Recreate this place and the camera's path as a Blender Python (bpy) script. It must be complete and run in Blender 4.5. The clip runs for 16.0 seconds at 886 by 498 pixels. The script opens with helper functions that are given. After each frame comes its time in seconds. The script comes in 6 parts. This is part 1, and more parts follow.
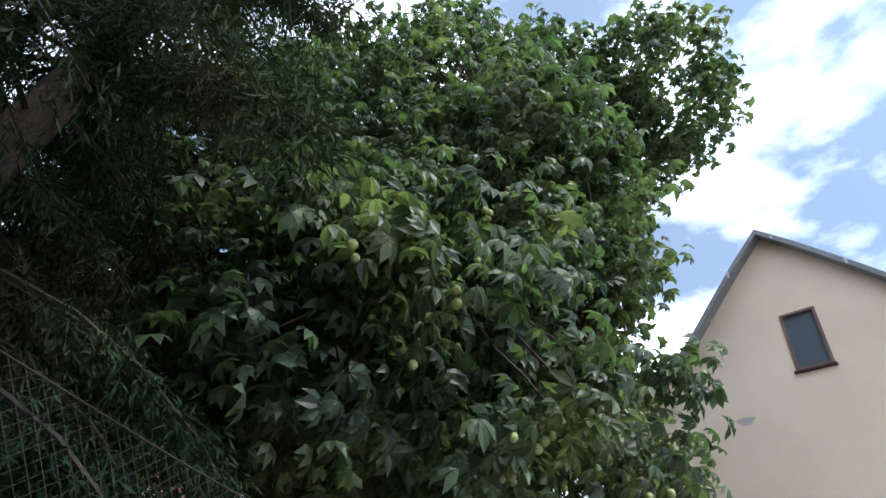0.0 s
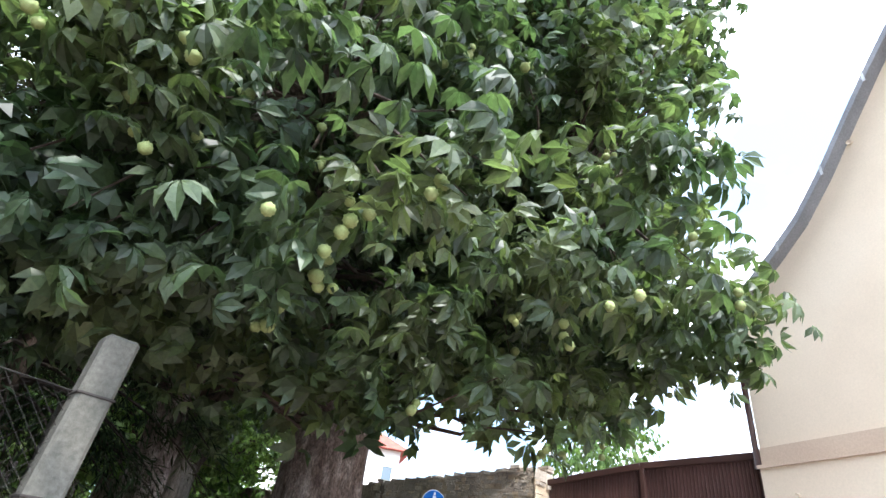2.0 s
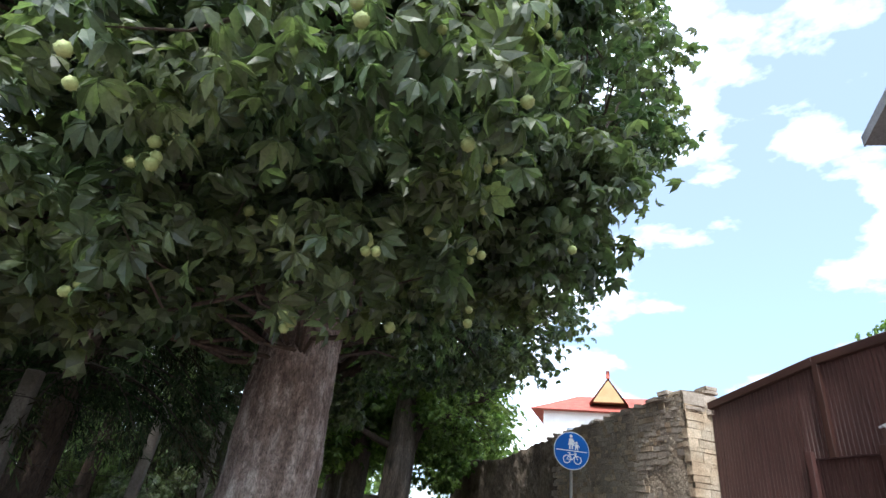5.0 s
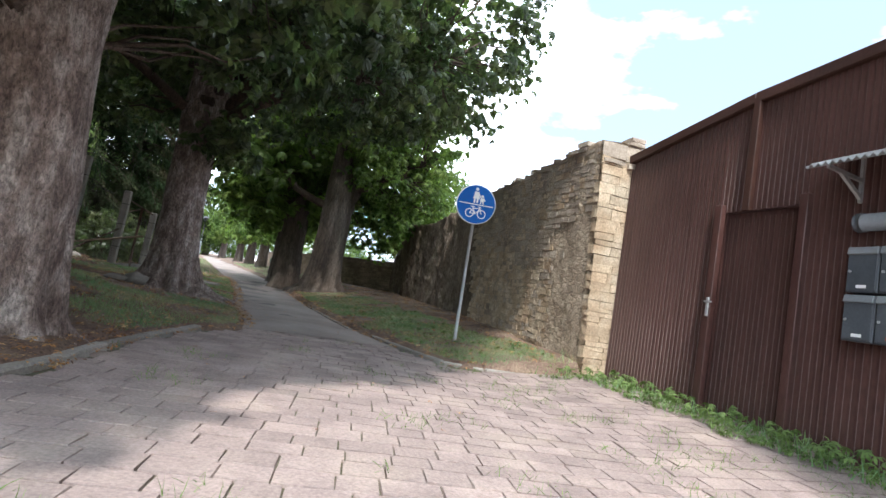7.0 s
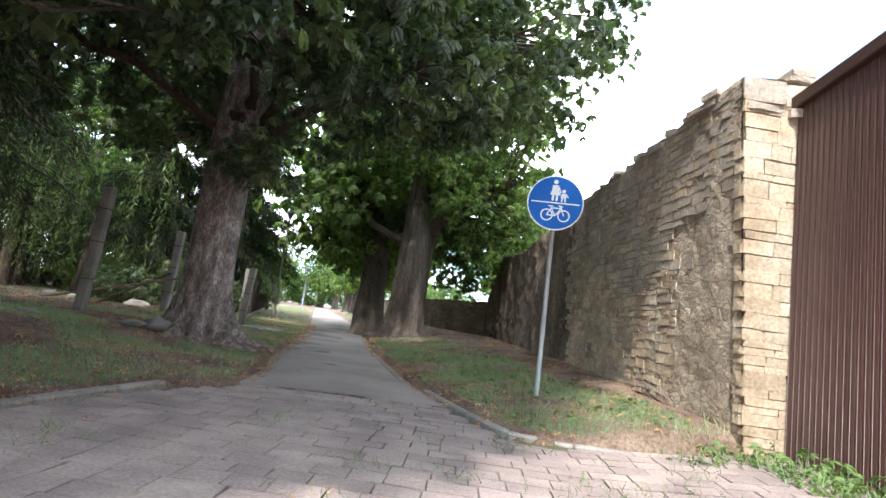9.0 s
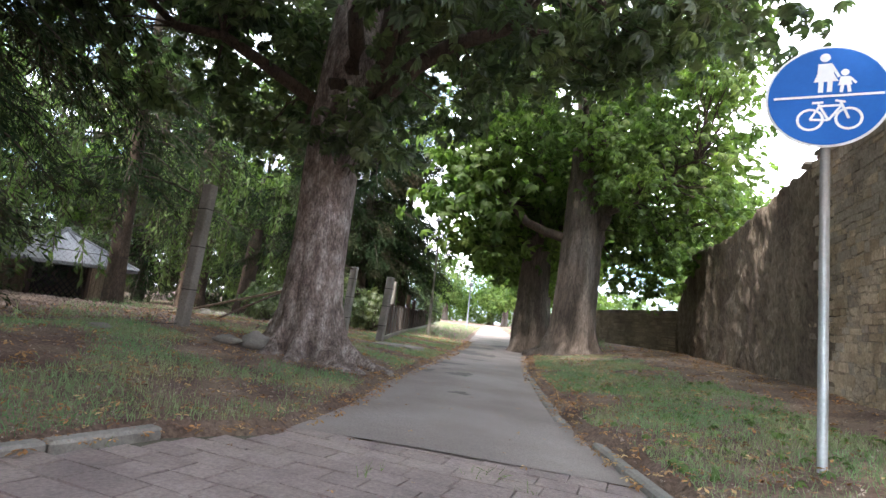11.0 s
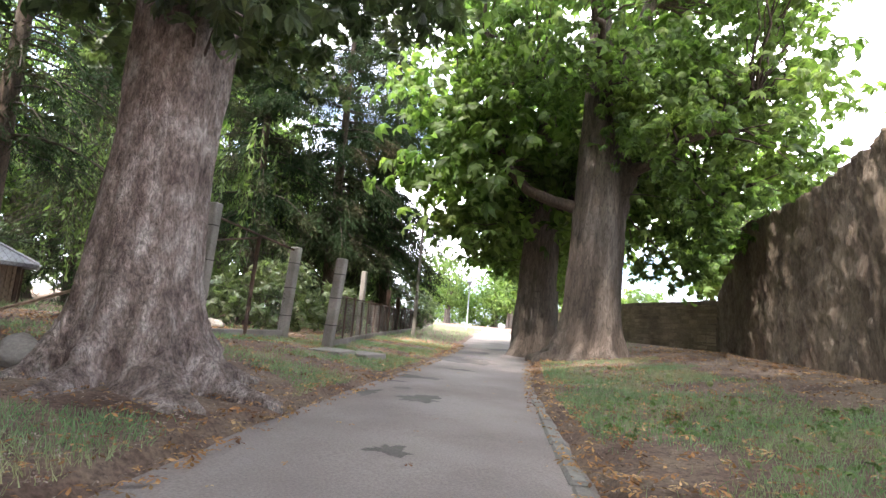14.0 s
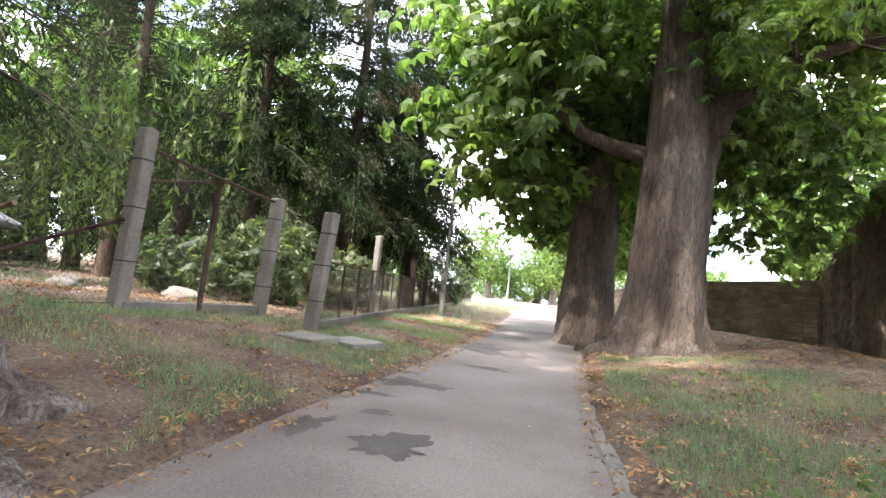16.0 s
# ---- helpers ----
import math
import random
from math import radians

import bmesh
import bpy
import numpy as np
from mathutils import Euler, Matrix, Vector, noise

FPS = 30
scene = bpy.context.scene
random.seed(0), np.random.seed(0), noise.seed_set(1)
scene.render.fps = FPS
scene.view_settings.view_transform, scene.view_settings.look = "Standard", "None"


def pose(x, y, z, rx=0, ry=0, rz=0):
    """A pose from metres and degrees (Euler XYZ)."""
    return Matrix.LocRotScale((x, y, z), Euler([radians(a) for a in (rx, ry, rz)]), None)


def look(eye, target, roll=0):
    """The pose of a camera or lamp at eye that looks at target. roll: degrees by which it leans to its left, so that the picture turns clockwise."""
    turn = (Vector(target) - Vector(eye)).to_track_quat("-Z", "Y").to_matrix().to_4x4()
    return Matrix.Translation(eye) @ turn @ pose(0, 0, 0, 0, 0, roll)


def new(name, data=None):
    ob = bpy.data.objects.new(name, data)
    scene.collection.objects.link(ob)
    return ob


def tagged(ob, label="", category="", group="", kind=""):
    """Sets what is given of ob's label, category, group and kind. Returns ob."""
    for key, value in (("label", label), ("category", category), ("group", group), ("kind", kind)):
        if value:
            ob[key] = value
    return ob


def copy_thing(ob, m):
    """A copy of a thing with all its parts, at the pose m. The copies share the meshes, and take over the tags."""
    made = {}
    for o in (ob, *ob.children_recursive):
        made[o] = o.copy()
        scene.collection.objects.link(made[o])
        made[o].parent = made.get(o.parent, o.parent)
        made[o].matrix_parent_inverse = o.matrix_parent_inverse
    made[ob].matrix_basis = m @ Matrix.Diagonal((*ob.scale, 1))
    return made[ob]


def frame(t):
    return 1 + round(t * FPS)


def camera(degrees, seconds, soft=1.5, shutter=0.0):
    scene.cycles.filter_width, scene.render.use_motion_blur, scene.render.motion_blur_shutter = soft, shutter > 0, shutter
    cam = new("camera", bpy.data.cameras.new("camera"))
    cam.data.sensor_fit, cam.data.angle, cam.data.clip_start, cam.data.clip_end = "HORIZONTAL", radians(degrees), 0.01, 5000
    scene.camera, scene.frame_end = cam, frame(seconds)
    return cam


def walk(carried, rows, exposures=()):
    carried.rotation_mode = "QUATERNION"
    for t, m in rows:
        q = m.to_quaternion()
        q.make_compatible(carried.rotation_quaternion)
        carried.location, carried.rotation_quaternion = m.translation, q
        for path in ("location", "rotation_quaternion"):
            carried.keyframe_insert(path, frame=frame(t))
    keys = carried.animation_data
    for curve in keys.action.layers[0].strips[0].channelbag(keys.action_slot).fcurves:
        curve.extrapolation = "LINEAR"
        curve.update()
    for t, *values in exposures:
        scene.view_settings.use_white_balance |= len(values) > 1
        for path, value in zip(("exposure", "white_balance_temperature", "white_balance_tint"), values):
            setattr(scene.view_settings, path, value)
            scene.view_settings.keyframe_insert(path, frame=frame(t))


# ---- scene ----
cam = camera(80.0, 16.0)
PATH = [
    (0, (-8.392, 0.858, 0.944), (-7.073, 1.618, 2.241), 10.2),
    (0.5, (-7.658, 0.646, 1.003), (-6.392, 1.56, 2.253), 9.7),
    (1, (-6.938, 0.367, 1.015), (-5.674, 1.4, 2.17), 9.4),
    (1.5, (-6.279, 0.16, 1.021), (-5.019, 1.259, 2.119), 9.1),
    (2, (-5.623, -0.15, 0.993), (-4.5, 1.105, 2.072), 9.1),
    (2.5, (-4.936, -0.43, 0.93), (-3.943, 0.932, 2.006), 10.3),
    (3, (-4.125, -0.789, 0.914), (-3.208, 0.635, 1.978), 9.8),
    (3.5, (-3.306, -1.064, 0.96), (-2.486, 0.457, 1.967), 11.2),
    (3.7, (-2.967, -1.148, 0.984), (-2.092, 0.364, 1.959), 10.9),
    (5.8, (-0.28, -0.823, 0.994), (-0.246, 0.99, 1.838), 6.6),
    (6, (-0.063, -0.577, 0.958), (0.033, 1.276, 1.704), 8.7),
    (6.3, (0.356, -0.289, 0.906), (0.773, 1.583, 1.475), 9.1),
    (6.5, (0.602, -0.082, 0.893), (1.11, 1.792, 1.373), 9.7),
    (7, (1.07, 0.386, 0.906), (1.628, 2.3, 1.067), 9.4),
    (7.5, (1.518, 1.117, 0.925), (2.218, 2.983, 1.085), 8.7),
    (8, (1.886, 1.576, 0.924), (2.142, 3.554, 1.069), 8.2),
    (8.5, (2.18, 2.189, 0.922), (2.299, 4.175, 1.118), 8.8),
    (9, (2.436, 2.855, 0.85), (2.561, 4.832, 1.121), 7.5),
    (9.5, (2.677, 3.462, 0.849), (2.587, 5.446, 1.087), 7.0),
    (10, (2.653, 4.232, 0.836), (2.51, 6.211, 1.094), 6.4),
    (10.2, (2.717, 4.527, 0.827), (2.429, 6.489, 1.086), 6.1),
    (12.3, (2.638, 7.226, 0.646), (2.064, 9.123, 0.91), 6.4),
    (12.5, (2.629, 7.411, 0.633), (2.112, 9.321, 0.921), 5.7),
    (13, (2.563, 8.041, 0.662), (1.978, 9.93, 0.961), 4.2),
    (13.5, (2.528, 8.587, 0.715), (2.168, 10.529, 1.025), 5.5),
    (14, (2.433, 9.32, 0.667), (1.911, 11.232, 0.94), 5.0),
    (14.5, (2.272, 9.97, 0.705), (1.576, 11.835, 0.895), 5.2),
    (15, (2.254, 10.604, 0.665), (1.623, 12.489, 0.885), 5.9),
    (15.5, (2.107, 11.159, 0.697), (1.235, 12.957, 0.78), 6.6),
    (16, (2.045, 11.851, 0.751), (1.373, 13.728, 0.911), 6.4),
]
EXPOSURES = [(0.0, 0.3, 5900, 12), (0.5, 0.7, 5900, 12), (1.0, 1.15, 6000, 12), (1.5, 1.45, 6000, 12), (2.5, 1.6, 6050, 12), (3.7, 1.35, 6100, 12), (5.8, 0.85, 6050, 12), (6.3, 1.0, 6150, 12),
             (7.0, 1.15, 6300, 12), (8.0, 1.35, 6300, 12), (9.0, 1.65, 6300, 12), (10.2, 1.9, 6400, 13), (12.3, 2.15, 6750, 18), (16.0, 2.6, 6800, 18)]
walk(cam, [(t, look(eye, aim, roll)) for t, eye, aim, roll in PATH], EXPOSURES)

# ---- light ----
SUN_AZ, SUN_EL = (-0.3, -0.954), 54.0
world = bpy.data.worlds.new("sky")
scene.world = world
world.use_nodes = True
wn, wl = world.node_tree.nodes, world.node_tree.links
wn.clear()
w_out, w_bg = wn.new("ShaderNodeOutputWorld"), wn.new("ShaderNodeBackground")
w_sky = wn.new("ShaderNodeTexSky")
w_sky.sky_type, w_sky.sun_disc = "NISHITA", False
w_sky.sun_elevation, w_sky.dust_density, w_sky.air_density = radians(SUN_EL), 3.0, 0.8
w_sky.sun_rotation = math.atan2(SUN_AZ[0], SUN_AZ[1])
w_co, w_map = wn.new("ShaderNodeTexCoord"), wn.new("ShaderNodeMapping")
w_map.inputs["Scale"].default_value = (1.0, 1.0, 2.2)
w_cloud, w_ramp, w_mix = wn.new("ShaderNodeTexNoise"), wn.new("ShaderNodeValToRGB"), wn.new("ShaderNodeMix")
w_cloud.inputs["Scale"].default_value, w_cloud.inputs["Detail"].default_value = 2.3, 8.0
w_cloud.inputs["Roughness"].default_value = 0.55
w_ramp.color_ramp.elements[0].position, w_ramp.color_ramp.elements[1].position = 0.41, 0.60
w_ramp.color_ramp.elements[0].color = (0.12, 0.12, 0.12, 1)
w_mix.data_type = "RGBA"
w_mix.inputs["B"].default_value = (15.0, 15.8, 17.0, 1)
wl.new(w_co.outputs["Generated"], w_map.inputs["Vector"])
wl.new(w_map.outputs["Vector"], w_cloud.inputs["Vector"])
wl.new(w_cloud.outputs["Fac"], w_ramp.inputs["Fac"])
wl.new(w_ramp.outputs["Color"], w_mix.inputs["Factor"])
w_tint = wn.new("ShaderNodeMix")
w_tint.data_type, w_tint.blend_type = "RGBA", "MULTIPLY"
w_tint.inputs["Factor"].default_value = 1.0
w_tint.inputs["B"].default_value = (0.58, 0.95, 1.04, 1)
wl.new(w_sky.outputs["Color"], w_tint.inputs["A"])
wl.new(w_tint.outputs["Result"], w_mix.inputs["A"])
wl.new(w_mix.outputs["Result"], w_bg.inputs["Color"])
wl.new(w_bg.outputs["Background"], w_out.inputs["Surface"])
w_bg.inputs["Strength"].default_value = 0.15
sun_data = bpy.data.lights.new("sun", "SUN")
sun_data.energy, sun_data.angle, sun_data.color = 2.8, radians(2.5), (1.0, 0.95, 0.87)
sun = new("sun", sun_data)
_c = math.cos(radians(SUN_EL))
sun.matrix_world = look((0, 0, 40), (-SUN_AZ[0] * _c, -SUN_AZ[1] * _c, 40 - math.sin(radians(SUN_EL))))


# ---- materials ----
def ramp(nodes, stops):
    r = nodes.new("ShaderNodeValToRGB")
    els = r.color_ramp.elements
    while len(els) < len(stops):
        els.new(0.5)
    for e, (p, c) in zip(els, stops):
        e.position, e.color = p, (*c, 1)
    return r


def mat(name, cols, big=1.2, fine=18.0, rough=0.85, bump=0.3, stretch=(1, 1, 1), var=0.35, metal=0.0, island=0.0, objvar=0.0,
        depth=0.01, leafy=0.0, spec=0.3, cracks=0.0):
    """A surface whose colour drifts between cols at a large scale and is broken up by a fine grain; island / objvar:
    spread of brightness from piece to piece; leafy: share of light let through; cracks: strength of a cellular relief,
    its creases painted darker."""
    m = bpy.data.materials.new(name)
    m.use_nodes = True
    n, l = m.node_tree.nodes, m.node_tree.links
    n.clear()
    out, bsdf = n.new("ShaderNodeOutputMaterial"), n.new("ShaderNodeBsdfPrincipled")
    geo, mp = n.new("ShaderNodeNewGeometry"), n.new("ShaderNodeMapping")
    mp.inputs["Scale"].default_value = stretch
    l.new(geo.outputs["Position"], mp.inputs["Vector"])
    a, b = n.new("ShaderNodeTexNoise"), n.new("ShaderNodeTexNoise")
    a.inputs["Scale"].default_value, a.inputs["Detail"].default_value = big, 4
    b.inputs["Scale"].default_value, b.inputs["Detail"].default_value = fine, 5
    b.inputs["Roughness"].default_value = 0.65
    for t in (a, b):
        l.new(mp.outputs["Vector"], t.inputs["Vector"])
    k = len(cols)
    r = ramp(n, [(0.33 + 0.34 * i / max(1, k - 1), c) for i, c in enumerate(cols)])
    l.new(a.outputs["Fac"], r.inputs["Fac"])
    shade = n.new("ShaderNodeMapRange")
    shade.inputs["From Min"].default_value, shade.inputs["From Max"].default_value = 0.25, 0.75
    shade.inputs["To Min"].default_value, shade.inputs["To Max"].default_value = 1 - var, 1 + var
    l.new(b.outputs["Fac"], shade.inputs["Value"])
    value = shade.outputs["Result"]
    for spread, node, sock in ((island, geo, "Random Per Island"), (objvar, None, "Random")):
        if spread:
            node = node or n.new("ShaderNodeObjectInfo")
            mr, mu = n.new("ShaderNodeMapRange"), n.new("ShaderNodeMath")
            mr.inputs["To Min"].default_value, mr.inputs["To Max"].default_value = 1 - spread, 1 + spread
            l.new(node.outputs[sock], mr.inputs["Value"])
            mu.operation = "MULTIPLY"
            l.new(value, mu.inputs[0])
            l.new(mr.outputs["Result"], mu.inputs[1])
            value = mu.outputs[0]
    mix = n.new("ShaderNodeMix")
    mix.data_type, mix.blend_type = "RGBA", "MULTIPLY"
    mix.inputs["Factor"].default_value = 1.0
    l.new(r.outputs["Color"], mix.inputs["A"])
    l.new(value, mix.inputs["B"])
    col = mix.outputs["Result"]
    l.new(col, bsdf.inputs["Base Color"])
    bsdf.inputs["Roughness"].default_value, bsdf.inputs["Metallic"].default_value = rough, metal
    bsdf.inputs["Specular IOR Level"].default_value = spec
    if bump:
        bp = n.new("ShaderNodeBump")
        bp.inputs["Strength"].default_value, bp.inputs["Distance"].default_value = bump, depth
        height = b.outputs["Fac"]
        if cracks:
            v, ad = n.new("ShaderNodeTexVoronoi"), n.new("ShaderNodeMath")
            v.feature = "DISTANCE_TO_EDGE"
            v.inputs["Scale"].default_value = cracks
            warp, wa = n.new("ShaderNodeTexNoise"), n.new("ShaderNodeVectorMath")
            warp.inputs["Scale"].default_value, warp.inputs["Detail"].default_value = cracks * 0.6, 3
            l.new(mp.outputs["Vector"], warp.inputs["Vector"])
            wa.operation = "MULTIPLY_ADD"
            wa.inputs[1].default_value = (0.16, 0.16, 0.16)
            l.new(warp.outputs["Color"], wa.inputs[0])
            l.new(mp.outputs["Vector"], wa.inputs[2])
            l.new(wa.outputs["Vector"], v.inputs["Vector"])
            ad.operation = "ADD"
            l.new(b.outputs["Fac"], ad.inputs[0])
            l.new(v.outputs["Distance"], ad.inputs[1])
            # Crease shade painted into the colour: darker towards the cell edges.
            cr, cm = n.new("ShaderNodeMapRange"), n.new("ShaderNodeMix")
            cr.inputs["From Max"].default_value, cr.inputs["To Min"].default_value = 0.06, 0.5
            l.new(v.outputs["Distance"], cr.inputs["Value"])
            cm.data_type, cm.blend_type = "RGBA", "MULTIPLY"
            cm.inputs["Factor"].default_value = 1.0
            l.new(col, cm.inputs["A"])
            plate, pv, pm = n.new("ShaderNodeTexVoronoi"), n.new("ShaderNodeMapRange"), n.new("ShaderNodeMath")
            plate.inputs["Scale"].default_value = cracks
            l.new(wa.outputs["Vector"], plate.inputs["Vector"])
            pv.inputs["To Min"].default_value, pv.inputs["To Max"].default_value = 0.8, 1.22
            l.new(plate.outputs["Color"], pv.inputs["Value"])
            pm.operation = "MULTIPLY"
            l.new(cr.outputs["Result"], pm.inputs[0])
            l.new(pv.outputs["Result"], pm.inputs[1])
            l.new(pm.outputs[0], cm.inputs["B"])
            l.new(cm.outputs["Result"], bsdf.inputs["Base Color"])
            height = ad.outputs[0]
        l.new(height, bp.inputs["Height"])
        l.new(bp.outputs["Normal"], bsdf.inputs["Normal"])
    surface = bsdf.outputs["BSDF"]
    if leafy:
        tr, ms, br = n.new("ShaderNodeBsdfTranslucent"), n.new("ShaderNodeMixShader"), n.new("ShaderNodeMix")
        br.data_type, br.blend_type = "RGBA", "MULTIPLY"
        br.inputs["Factor"].default_value = 1.0
        br.inputs["B"].default_value = (1.32, 1.52, 0.8, 1)
        l.new(col, br.inputs["A"])
        l.new(br.outputs["Result"], tr.inputs["Color"])
        ms.inputs["Fac"].default_value = leafy
        l.new(surface, ms.inputs[1])
        l.new(tr.outputs["BSDF"], ms.inputs[2])
        surface = ms.outputs["Shader"]
    l.new(surface, out.inputs["Surface"])
    return m


M_LEAF = mat("chestnut_leaf", [(0.045, 0.073, 0.040), (0.076, 0.105, 0.055), (0.12, 0.142, 0.068)], 0.9, 40, 0.42, 0.15, var=0.25, island=0.5, leafy=0.5, spec=0.5)
# Brighter than M_LEAF: light glowing through the crowns is put into the colour.
M_LEAF_LIT = mat("lit_broad_leaf", [(0.065, 0.112, 0.036), (0.105, 0.16, 0.052), (0.155, 0.21, 0.066)], 0.5, 30, 0.5, 0.1, var=0.25, island=0.5, leafy=0.62)
M_WILLOW = mat("willow_leaf", [(0.075, 0.12, 0.04), (0.115, 0.17, 0.055)], 0.6, 30, 0.55, 0.1, var=0.25, island=0.35, leafy=0.4)
# Needles kept very dark: shade over the spruces is put into the colour.
M_NEEDLE = mat("spruce_needle", [(0.016, 0.032, 0.016), (0.028, 0.045, 0.021), (0.05, 0.042, 0.026)], 0.7, 30, 0.85, 0.1, var=0.3, island=0.45, leafy=0.12, spec=0.06)
M_FRUIT = mat("chestnut_husk", [(0.2, 0.24, 0.085), (0.3, 0.34, 0.14)], 9, 80, 0.6, 0.5, var=0.2, objvar=0.2, depth=0.004)
M_BARK = mat("chestnut_bark", [(0.15, 0.112, 0.098), (0.255, 0.203, 0.18), (0.41, 0.36, 0.33)], 7.0, 34, 0.95, 1.0, (1, 1, 0.45), 0.7, depth=0.035, cracks=24.0)
M_BARK_M = mat("fluted_bark", [(0.065, 0.05, 0.04), (0.10, 0.08, 0.066), (0.16, 0.135, 0.115)], 1.6, 24, 0.95, 1.0, (1, 1, 0.2), 0.45, depth=0.03, cracks=14.0)
# Dark copy of the bark, with the spruces' shade in the bough colour.
M_BOUGH = mat("shaded_bough", [(0.028, 0.022, 0.017), (0.05, 0.038, 0.03)], 3, 30, 0.95, 0.3, var=0.4)
M_BARK_D = mat("dark_bark", [(0.055, 0.04, 0.031), (0.095, 0.07, 0.053)], 2.5, 26, 0.95, 0.9, (1, 1, 0.35), 0.45, depth=0.02, cracks=12.0)
M_SOIL = mat("verge_soil", [(0.105, 0.067, 0.05), (0.165, 0.112, 0.085), (0.22, 0.165, 0.122)], 1.6, 30, 0.95, 0.9, var=0.65, depth=0.02)
M_GRASS = mat("grass", [(0.15, 0.275, 0.14), (0.225, 0.35, 0.185), (0.36, 0.36, 0.22)], 0.7, 20, 0.7, 0, var=0.2, island=0.35, leafy=0.3)
M_WEED = mat("weed_leaf", [(0.09, 0.15, 0.045), (0.15, 0.22, 0.075)], 2, 20, 0.6, 0, var=0.2, island=0.35, leafy=0.3)
M_LITTER = mat("fallen_leaf", [(0.16, 0.072, 0.038), (0.36, 0.18, 0.075), (0.5, 0.34, 0.19)], 5, 40, 0.8, 0.2, var=0.3, island=0.5, leafy=0.15)
M_CRUMB = mat("bark_crumb", [(0.13, 0.095, 0.08), (0.28, 0.215, 0.18), (0.46, 0.39, 0.33)], 7, 40, 0.9, 0.2, var=0.4, island=0.55)
M_ASPHALT = mat("asphalt", [(0.205, 0.172, 0.158), (0.26, 0.22, 0.203), (0.31, 0.268, 0.248)], 0.8, 70, 0.9, 0.5, var=0.3, depth=0.006)
M_WET = mat("damp_asphalt", [(0.10, 0.087, 0.08), (0.15, 0.13, 0.12)], 2.5, 60, 0.75, 0.4, var=0.3, depth=0.005)
M_JOINT = mat("joint_sand", [(0.085, 0.085, 0.05), (0.12, 0.105, 0.078)], 2, 40, 0.95, 0.5, var=0.4)
M_SETT = mat("paving_stone", [(0.235, 0.187, 0.177), (0.29, 0.231, 0.216), (0.345, 0.28, 0.25)], 2.2, 45, 0.88, 0.6, var=0.32, objvar=0.11, island=0.11, depth=0.008)
M_KERB = mat("kerb_stone", [(0.20, 0.185, 0.165), (0.30, 0.28, 0.255)], 1.5, 40, 0.9, 0.5, var=0.3, objvar=0.12)
M_STONE = mat("sandstone", [(0.36, 0.265, 0.18), (0.46, 0.36, 0.255), (0.53, 0.445, 0.34)], 2.2, 30, 0.92, 0.8, var=0.4, objvar=0.17, island=0.2, depth=0.012)
M_STONE_G = mat("weathered_stone", [(0.27, 0.222, 0.18), (0.38, 0.32, 0.26), (0.46, 0.395, 0.325)], 1.0, 26, 0.95, 0.8, var=0.4, objvar=0.14, island=0.16, depth=0.015)
# Weathered stone made darker: tree shade on the low wall is in the colour.
M_RUBBLE_SHADED = mat("shaded_rubble", [(0.15, 0.115, 0.082), (0.215, 0.168, 0.12), (0.27, 0.215, 0.16)], 1.2, 26, 0.95, 0.8, var=0.4, island=0.25, depth=0.015)
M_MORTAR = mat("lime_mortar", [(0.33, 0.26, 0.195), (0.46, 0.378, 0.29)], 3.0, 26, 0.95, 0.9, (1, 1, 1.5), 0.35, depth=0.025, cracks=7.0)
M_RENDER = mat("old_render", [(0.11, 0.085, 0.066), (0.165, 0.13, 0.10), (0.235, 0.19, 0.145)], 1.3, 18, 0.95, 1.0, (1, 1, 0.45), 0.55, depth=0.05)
M_BROWN = mat("brown_sheet", [(0.062, 0.029, 0.025), (0.09, 0.043, 0.037)], 0.8, 30, 0.38, 0.15, (1, 1, 0.3), 0.25, objvar=0.1, depth=0.003, spec=0.4)
# Lighter than the sheet: the glint along the ribs is put into this colour.
M_RIB = mat("glinting_brown_rib", [(0.085, 0.052, 0.045), (0.135, 0.095, 0.084)], 3, 30, 0.4, 0.1, var=0.3, spec=0.5)
# Concrete with the first posts' shade put into its colour; also a lamp pole.
M_CONCRETE_DARK = mat("mossy_concrete", [(0.075, 0.072, 0.06), (0.135, 0.125, 0.108)], 2.5, 30, 0.95, 0.6, var=0.35)
M_BROWN_D = mat("dark_brown_paint", [(0.035, 0.016, 0.012), (0.055, 0.025, 0.019)], 1, 30, 0.5, 0.15, var=0.25)
M_PLASTER = mat("cream_plaster", [(0.66, 0.55, 0.42), (0.72, 0.60, 0.46), (0.75, 0.64, 0.50)], 0.35, 30, 0.9, 0.3, var=0.06, depth=0.004)
M_BAND = mat("pink_plaster_band", [(0.50, 0.37, 0.28), (0.57, 0.44, 0.33)], 0.6, 30, 0.9, 0.3, var=0.1)
M_PATCH = mat("cement_patch", [(0.40, 0.37, 0.34), (0.48, 0.44, 0.40)], 4, 40, 0.9, 0.3, var=0.15)
M_SLATE = mat("grey_roofing", [(0.17, 0.175, 0.19), (0.25, 0.255, 0.27)], 1.5, 30, 0.6, 0.4, var=0.25)
M_ZINC = mat("zinc", [(0.38, 0.39, 0.40), (0.52, 0.53, 0.54)], 2, 25, 0.45, 0.1, var=0.2, metal=0.6)
M_GREY = mat("grey_enamel", [(0.05, 0.058, 0.068), (0.075, 0.085, 0.098)], 3, 40, 0.45, 0.1, var=0.15, spec=0.4)
M_LIGHTGREY = mat("pale_grey_enamel", [(0.15, 0.165, 0.18), (0.2, 0.215, 0.23)], 3, 40, 0.5, 0.1, var=0.12)
M_CONCRETE = mat("concrete_post", [(0.155, 0.143, 0.125), (0.255, 0.238, 0.212)], 2, 35, 0.95, 0.6, var=0.3, objvar=0.12)
